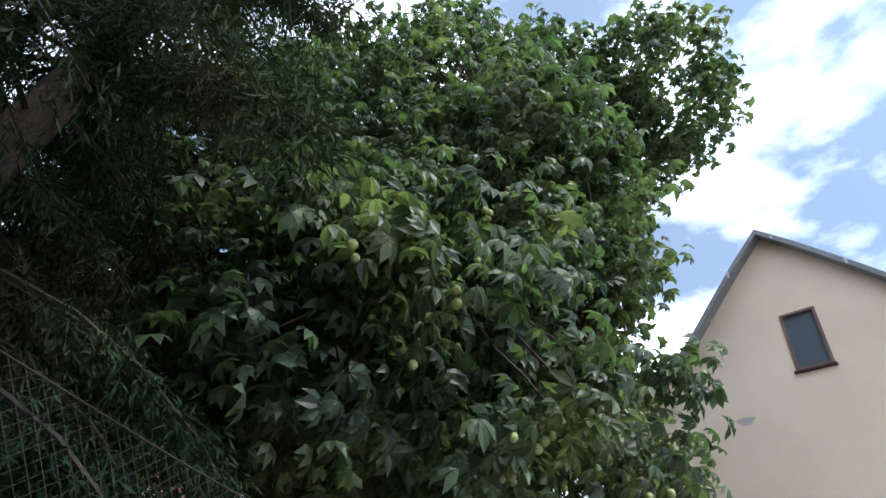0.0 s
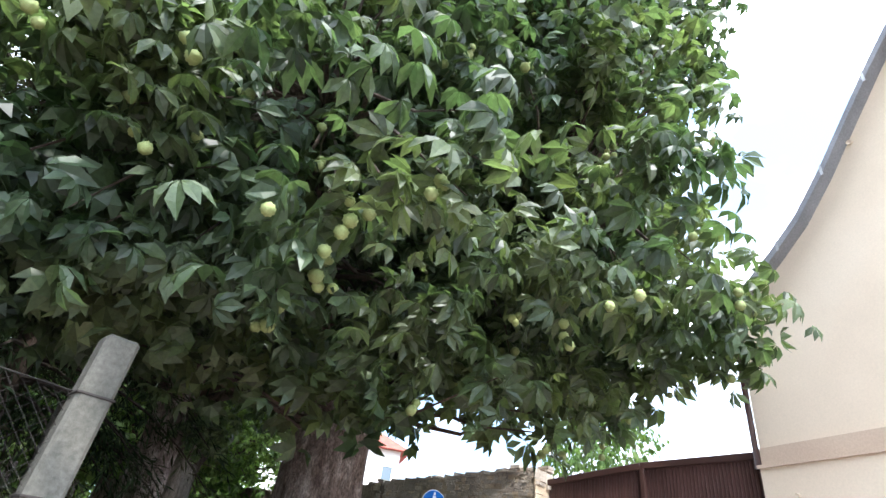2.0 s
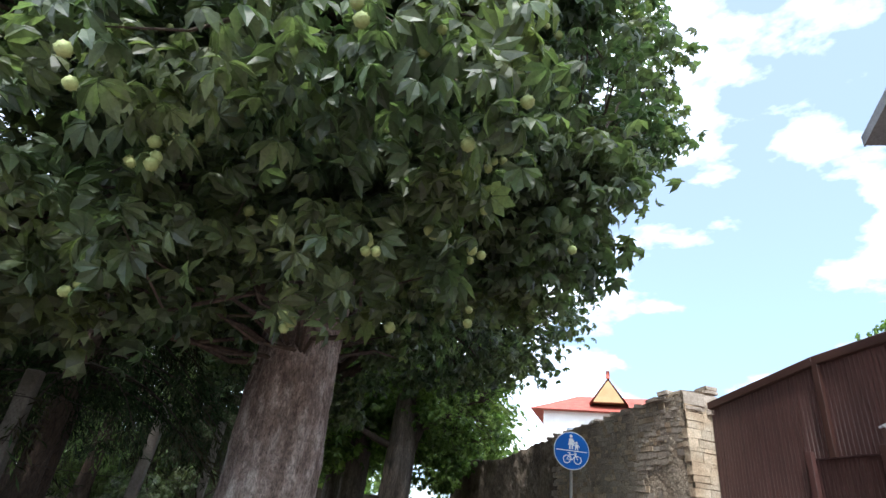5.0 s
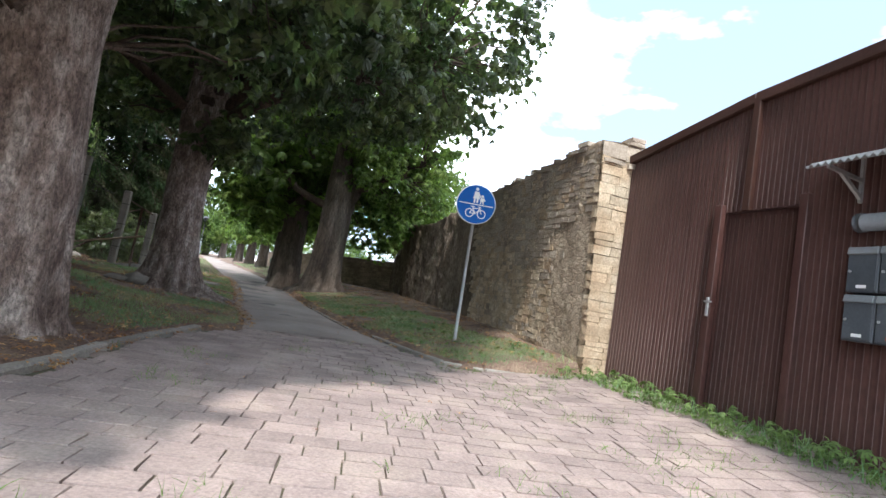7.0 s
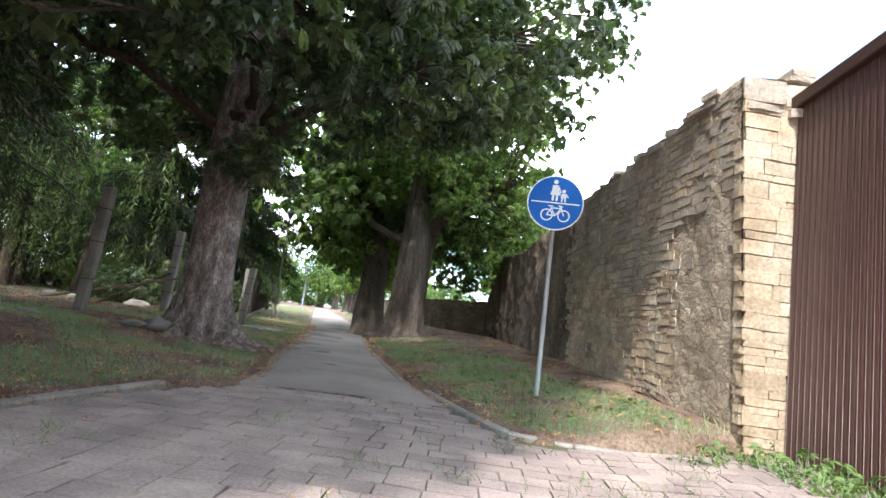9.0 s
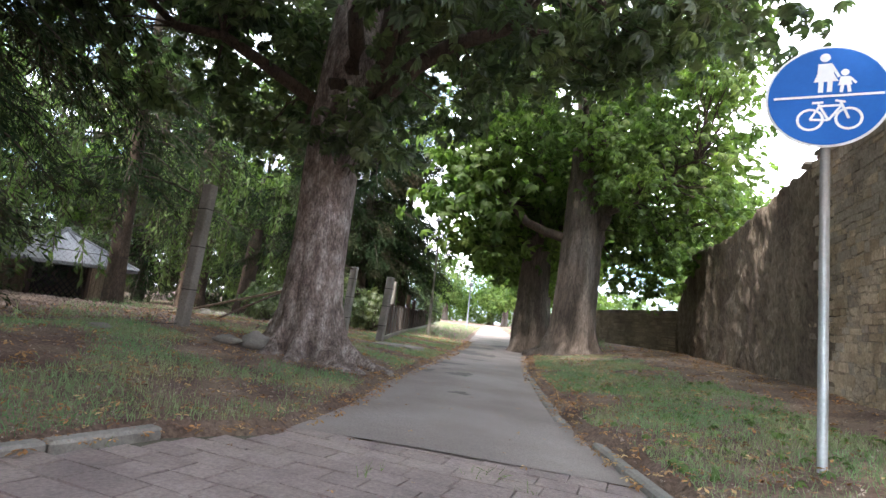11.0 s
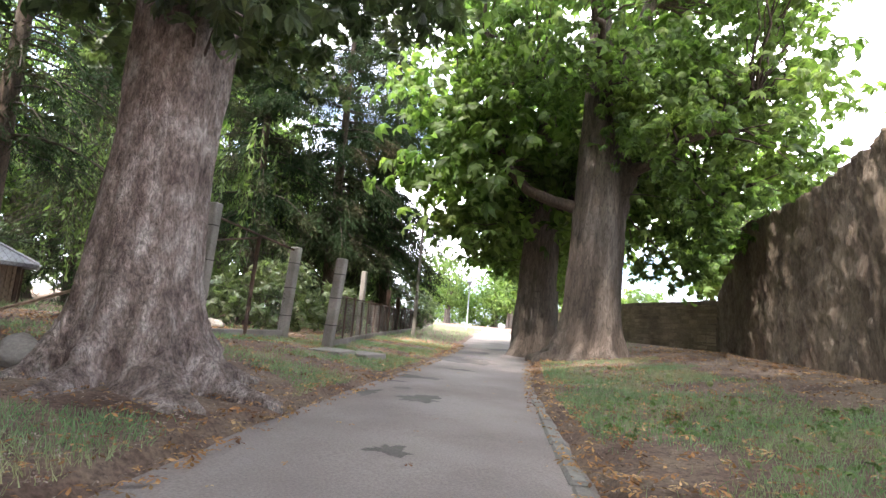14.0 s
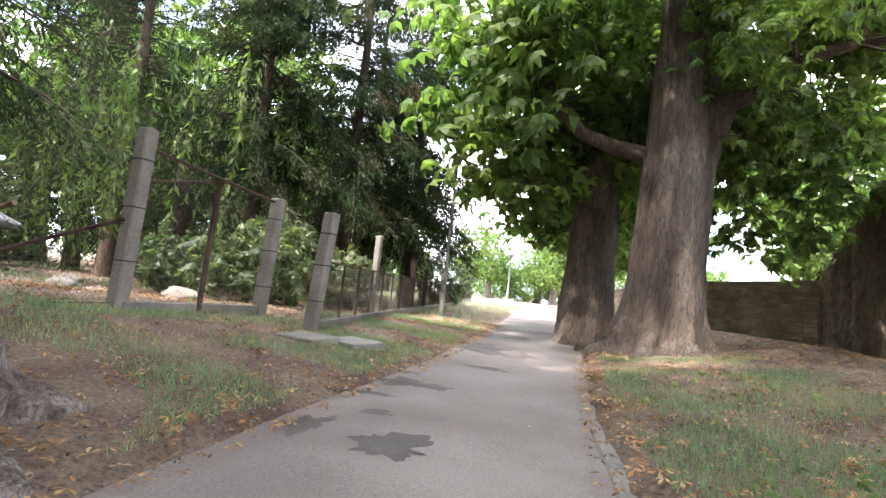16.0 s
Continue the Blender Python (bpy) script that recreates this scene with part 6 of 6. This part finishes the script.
# ---- far house behind the wall ----
def far_house():
    c = Vector((44.0, 69.5, 0))
    ax = Vector((0.84, -0.54, 0))
    nrm = Vector((-0.54, -0.84, 0))
    ob = thing("far_house", "white house with a red hipped roof behind the wall", "house", at=(*c.xy, 0))

    def P(u, d, z):
        return c + ax * (u * 1.7) + nrm * (d * 1.7) + Vector((0, 0, 0.9 + (z - 0.9) * 1.7 if z > 0 else 0))

    def hull(name, pts, faces, material, label=""):
        bm = bmesh.new()
        vs = [bm.verts.new(p) for p in pts]
        for f in faces:
            bm.faces.new([vs[i] for i in f])
        return part(name, bm, material, ob, label)
    cube = [(0, 1, 2, 3), (7, 6, 5, 4), (0, 4, 5, 1), (1, 5, 6, 2), (2, 6, 7, 3), (3, 7, 4, 0)]
    hull("wall", [P(-7, 4, 0), P(4.2, 4, 0), P(4.2, -4, 0), P(-7, -4, 0), P(-7, 4, 10.2), P(4.2, 4, 10.2), P(4.2, -4, 10.2), P(-7, -4, 10.2)], cube, M_OFFWHITE)
    hull("roof", [P(-8, 4.8, 10.2), P(5, 4.8, 10.2), P(5, -4.8, 10.2), P(-8, -4.8, 10.2), P(-4.5, 0, 12.4), P(2.6, 0, 12.4)], [(0, 1, 5, 4), (1, 2, 5), (2, 3, 4, 5), (3, 0, 4), (3, 2, 1, 0)], M_TILE, "red tiled hipped roof")
    hull("dormer", [P(-3.0, 4.4, 11.0), P(-0.6, 4.4, 11.0), P(-1.8, 4.4, 12.8), P(-3.0, 0, 11.4), P(-0.6, 0, 11.4), P(-1.8, 0, 12.8)], [(0, 1, 2), (5, 4, 3), (0, 2, 5, 3), (1, 4, 5, 2), (0, 3, 4, 1)], M_YELLOW, "yellow dormer gable")
    hull("dormer_roof", [P(-3.3, 4.3, 10.9), P(-1.8, 4.3, 12.95), P(-0.3, 4.3, 10.9), P(-3.4, 0, 10.9), P(-1.8, 0, 12.95), P(-0.2, 0, 10.9), P(-1.8, 4.3, 13.0), P(-1.8, 0, 13.1)], [(0, 1, 4, 3), (1, 2, 5, 4), (0, 3, 7, 6), (6, 7, 5, 2), (0, 6, 1), (1, 6, 2)], M_TILE)
    for u in (-5.2, -2.4, 0.4, 2.8):
        w = hull("window", [P(u, 4.02, 7.4), P(u + 1.0, 4.02, 7.4), P(u + 1.0, 4.06, 7.4), P(u, 4.06, 7.4), P(u, 4.02, 9.0), P(u + 1.0, 4.02, 9.0), P(u + 1.0, 4.06, 9.0), P(u, 4.06, 9.0)], cube, M_WHITE)
        bm = bmesh.new()
        vs = [bm.verts.new(P(u + a, 4.07, b)) for a, b in ((0.1, 7.5), (0.9, 7.5), (0.9, 8.9), (0.1, 8.9))]
        bm.faces.new(vs)
        part("pane", bm, M_GLASS, w)
    tube("chimney", [P(-1.8, 4.4, 12.9), P(-1.8, 4.4, 13.5)], 0.3, M_TILE, ob, 4)


far_house()
for x, y, s, h in ((46.8, 30.6, 1.15, 1.95), (50, 28.2, 1.1, 1.8)):
    copy_thing(avenue, Matrix.Translation((x, y, -0.2)) @ Matrix.Rotation(x, 4, "Z") @ Matrix.Diagonal((s, s, h, 1)))

# ---- grass, weeds, litter ----
def strew(name, n, box_, keep, template, size, material, label, seed, up=(0.35, 1.0), lift=0.0):
    """Small blades or leaves over the verges, as one mass."""
    rng = np.random.default_rng(seed)
    x, y = rng.uniform(box_[0], box_[1], n), rng.uniform(box_[2], box_[3], n)
    k = keep(x, y, rng)
    x, y = x[k], y[k]
    verge = (x < np.interp(y, LEFT_Y, LEFT_X) - 0.1) | (x > np.interp(y, RIGHT_Y, RIGHT_X) + 0.1)
    z = ground(x, y) + lift + np.where(verge, 0.035 * mottled(x, y, 1.1, 0), 0.0)
    N = np.stack([rng.normal(0, up[0], len(x)), rng.normal(0, up[0], len(x)), np.full(len(x), up[1])], 1)
    ob = part(name, fast_mesh(name, *scatter(template, np.stack([x, y, z], 1), frames_for(N, rng), rng.uniform(size[0], size[1], len(x)))), material)
    return tagged(ob, label, name.replace("_", " "), kind="stuff")


def mottled(x, y, f, off):
    return np.array([noise.noise(Vector((a * f, b * f, off))) for a, b in zip(x, y)])


def off_path(x, y, rng):
    L, R = np.interp(y, LEFT_Y, LEFT_X), np.interp(y, RIGHT_Y, RIGHT_X)
    return L, R


def grass_left(x, y, rng):
    L, _ = off_path(x, y, rng)
    return (x < L - 0.12) & (mottled(x, y, 0.75, 1) + 0.10 * rng.standard_normal(len(x)) > np.where(x < -3.4, 0.35, -0.04)) & (np.hypot(x + 1.2, y - 13.05) > 1.35) & (np.hypot(x + 1.4, y - 6.1) > 1.3)


def grass_right(x, y, rng):
    _, R = off_path(x, y, rng)
    e = x - R
    return (e > 0.2) & (e < 2.5 + 0.5 * mottled(x, y, 1.2, 4)) & (mottled(x, y, 0.9, 7) + 0.2 * rng.standard_normal(len(x)) > -0.12) & (np.hypot(x - 2.62, y - 21.6) > 1.3) & (x < wall_x(y) - 0.15)


blade = (np.array([(-0.045, 0, 0), (0.045, 0, 0), (0.07, 0.05, 0.55), (0.25, 0.12, 1.0)]), np.array([(0, 1, 2), (0, 2, 3)]))
strew("grass", 165000, (-4.5, 1.0, 5.5, 24), grass_left, blade, (0.03, 0.085), M_GRASS, "uneven green and dry grass on the bank", 1)
strew("grass", 170000, (1.2, 6.2, 7.95, 24), grass_right, blade, (0.03, 0.08), M_GRASS, "patchy green grass on the verge", 2)
strew("grass", 26000, (-16, -3.5, 8, 36), lambda x, y, r: mottled(x, y, 0.3, 5) > 0.12, blade, (0.08, 0.2), M_GRASS, "thin grass under the park trees", 3)
strew("grass", 24000, (-14, 4, 24, 60), lambda x, y, r: (x < np.interp(y, LEFT_Y, LEFT_X) - 0.2) | (x > np.interp(y, RIGHT_Y, RIGHT_X) + 0.2), blade, (0.09, 0.2), M_GRASS, "green grass along the far path", 4)
weed = leaf_template(5, False, np.random.default_rng(3))


def by_gate(x, y, r):
    return (np.abs(x - 5.95 + 0.25 * mottled(x, y, 2, 3)) < 0.32) | ((y > 7.3) & (x > 4.6) & (r.random(len(x)) < 0.35))


strew("weeds", 2400, (4.9, 6.25, 2.9, 7.85), by_gate, weed, (0.03, 0.085), M_WEED, "leafy green weeds along the foot of the gate", 5, (0.6, 0.8), 0.05)
strew("weeds", 230, (5.2, 6.2, 3.2, 7.8), by_gate, weed, (0.08, 0.15), M_WEED, "leafy green weeds along the foot of the gate", 15, (0.6, 0.8), 0.16)
strew("weeds", 800, (2.6, 5.9, 8.3, 15), grass_right, weed, (0.04, 0.12), M_WEED, "broad-leaved weeds in the verge grass", 6, (0.6, 0.8), 0.04)
strew("weeds", 13000, (-0.4, 6.0, 0.5, 9.4), lambda x, y, r: (mottled(x, y, 1.6, 12) > np.where(x > 3.4, 0.08, 0.36)) & (x > np.interp(y, LEFT_Y, LEFT_X)) & (x < np.interp(y, RIGHT_Y, RIGHT_X)), blade, (0.035, 0.1), M_WEED, "weeds sprouting from paving joints", 7, (0.6, 0.8), 0.0)
fallen = leaf_template(3, True, np.random.default_rng(9))
fallen = (fallen[0] * np.array([1.0, 1.0, 0.22]), fallen[1])


def litter_keep(x, y, rng):
    L, R = np.interp(y, LEFT_Y, LEFT_X), np.interp(y, RIGHT_Y, RIGHT_X)
    edge = np.minimum(np.abs(x - L), np.abs(x - R))
    return ((x < L + 0.15) | (x > R - 0.1)) & (rng.random(len(x)) < 0.2 + 0.6 * np.exp(-edge / 0.3) + 0.3 * (mottled(x, y, 0.8, 20) > 0.25)) & (x < wall_x(y))


strew("dry_grass", 1100, (5.0, 6.25, 2.9, 8.3), by_gate, blade, (0.06, 0.2), M_GRASS, "tall drying grass along the foot of the gate", 25, (0.4, 1.0))
strew("fallen_leaves", 56000, (-6, 6.2, 5, 26), litter_keep, fallen, (0.035, 0.115), M_LITTER, "brown and orange fallen chestnut leaves", 8, (0.25, 1.0), 0.036)
strew("fallen_leaves", 150, (-0.5, 3.0, 4, 22), lambda x, y, r: x == x, fallen, (0.03, 0.07), M_LITTER, "brown leaves scattered on the paving", 9, (0.12, 1.0), 0.02)
strew("bark_chips", 22000, (-4.2, 0.6, 6, 24), lambda x, y, r: x < np.interp(y, LEFT_Y, LEFT_X), fallen, (0.015, 0.05), M_CRUMB, "small bark and leaf crumbs on the bank", 11, (0.4, 1.0), 0.015)
strew("bark_chips", 9000, (2.2, 6.1, 9, 24), lambda x, y, r: x > np.interp(y, RIGHT_Y, RIGHT_X), fallen, (0.015, 0.05), M_CRUMB, "small bark and leaf crumbs on the verge", 12, (0.4, 1.0), 0.015)
strew("bark_chips", 9000, (-14, -3.6, 6, 24), lambda x, y, r: x == x, fallen, (0.03, 0.10), M_CRUMB, "dry leaf and bark litter on the park ground", 10, (0.4, 1.0), 0.02)

husk = bmesh.new()
bmesh.ops.create_icosphere(husk, subdivisions=2, radius=0.036)
for _v in husk.verts:
    _v.co *= 1 + 0.12 * noise.noise(_v.co * 60)
husk_me = bpy.data.meshes.new("fallen_fruit")
husk.to_mesh(husk_me)
husk.free()
husk_me.materials.append(M_FRUIT)
for x, y in ((2.55, 17.6), (2.75, 17.9), (3.6, 17.2), (2.25, 16.6), (3.9, 16.2), (2.9, 18.6)):
    ob = new("fallen_fruit", husk_me)
    ob.location = (x, y, gz(x, y) + 0.03)
    tagged(ob, "yellow-green chestnut husk lying in the grass", "fruit", "fallen chestnut fruit")

# ---- pieces of the wall and the pavement ----
lay_front()
lay_end()


def sett_mesh(seed):
    rng = random.Random(seed)
    bm = bmesh.new()
    j = lambda s: rng.uniform(-s, s)
    lo = [bm.verts.new((x, y, -0.5)) for x, y in ((-0.5, -0.5), (0.5, -0.5), (0.5, 0.5), (-0.5, 0.5))]
    mid = [bm.verts.new((x + j(0.02), y + j(0.03), 0.2)) for x, y in ((-0.5, -0.49), (0.5, -0.49), (0.5, 0.49), (-0.5, 0.49))]
    top = [bm.verts.new((x + j(0.012), y + j(0.02), 0.5 + j(0.04))) for x, y in ((-0.488, -0.472), (0.488, -0.472), (0.488, 0.472), (-0.488, 0.472))]
    for a, b in ((lo, mid), (mid, top)):
        for k in range(4):
            bm.faces.new((a[k], a[(k + 1) % 4], b[(k + 1) % 4], b[k]))
    bm.faces.new(top)
    bmesh.ops.triangulate(bm, faces=bm.faces)
    bmesh.ops.recalc_face_normals(bm, faces=bm.faces)
    me = bpy.data.meshes.new("paving_stone")
    bm.to_mesh(me)
    bm.free()
    me.materials.append(M_SETT)
    return me


def lay_setts():
    """Paving laid in rows across the forecourt; those nearest the walked line one by one, the rest joined."""
    shapes = [sett_mesh(i) for i in range(10)]
    arrs = []
    for m in shapes:
        v = np.empty(len(m.vertices) * 3, np.float32)
        m.vertices.foreach_get("co", v)
        f = np.empty(len(m.polygons) * 3, np.int32)
        m.polygons.foreach_get("vertices", f)
        arrs.append((v.reshape(-1, 3), f.reshape(-1, 3)))
    rng = random.Random(17)
    turn = Matrix.Rotation(radians(-7), 4, "Z")
    near, rest = [], []
    row = -7.0
    while row < 12:
        w = rng.uniform(0.19, 0.235)
        s = -9.0 + rng.uniform(0, 0.4)
        while s < 9:
            ln = rng.uniform(0.22, 0.38)
            p = turn @ Vector((s + ln / 2, row + w / 2, 0))
            L, R = np.interp(p.y, LEFT_Y, LEFT_X), np.interp(p.y, RIGHT_Y, RIGHT_X)
            seam = 9.55 + (p.x - 0.7) * 0.25
            if max(L, -9) + 0.08 < p.x < min(R - 0.1, 6.25) and -5 < p.y < seam and not (p - HC).dot(HN) < 0.15:
                m = Matrix.Translation((p.x, p.y, gz(p.x, p.y) - 0.05 + rng.uniform(-0.002, 0.002))) @ turn @ Matrix.Rotation(rng.uniform(-0.02, 0.02), 4, "Z") @ Matrix.Rotation(rng.uniform(-0.01, 0.01), 4, "X") @ Matrix.Rotation(-0.07 if p.x > 4 else 0.0, 4, "Y") @ Matrix.Diagonal((ln - 0.005, w - 0.008, 0.1, 1))
                (near if 0.2 < p.x < 4.6 and 1.9 < p.y < 7.4 else rest).append(m)
            s += ln
        row += w
    rng.shuffle(near)
    near.sort(key=lambda m: abs(m.translation.x - 2.2) + abs(m.translation.y - 4.8))
    for m in near[:300]:
        ob = new("paving_stone", shapes[rng.randrange(10)])
        ob.parent, ob.matrix_basis = bed, m
    out = []
    for m in near[300:] + rest:
        v, f = arrs[rng.randrange(10)]
        M = np.array(m)
        out.append((v @ M[:3, :3].T + M[:3, 3], f))
    part("paving", fast_mesh("paving", *joined(out)), M_SETT, bed, "worn pinkish-grey paving stones")["kind"] = "stuff"


lay_setts()
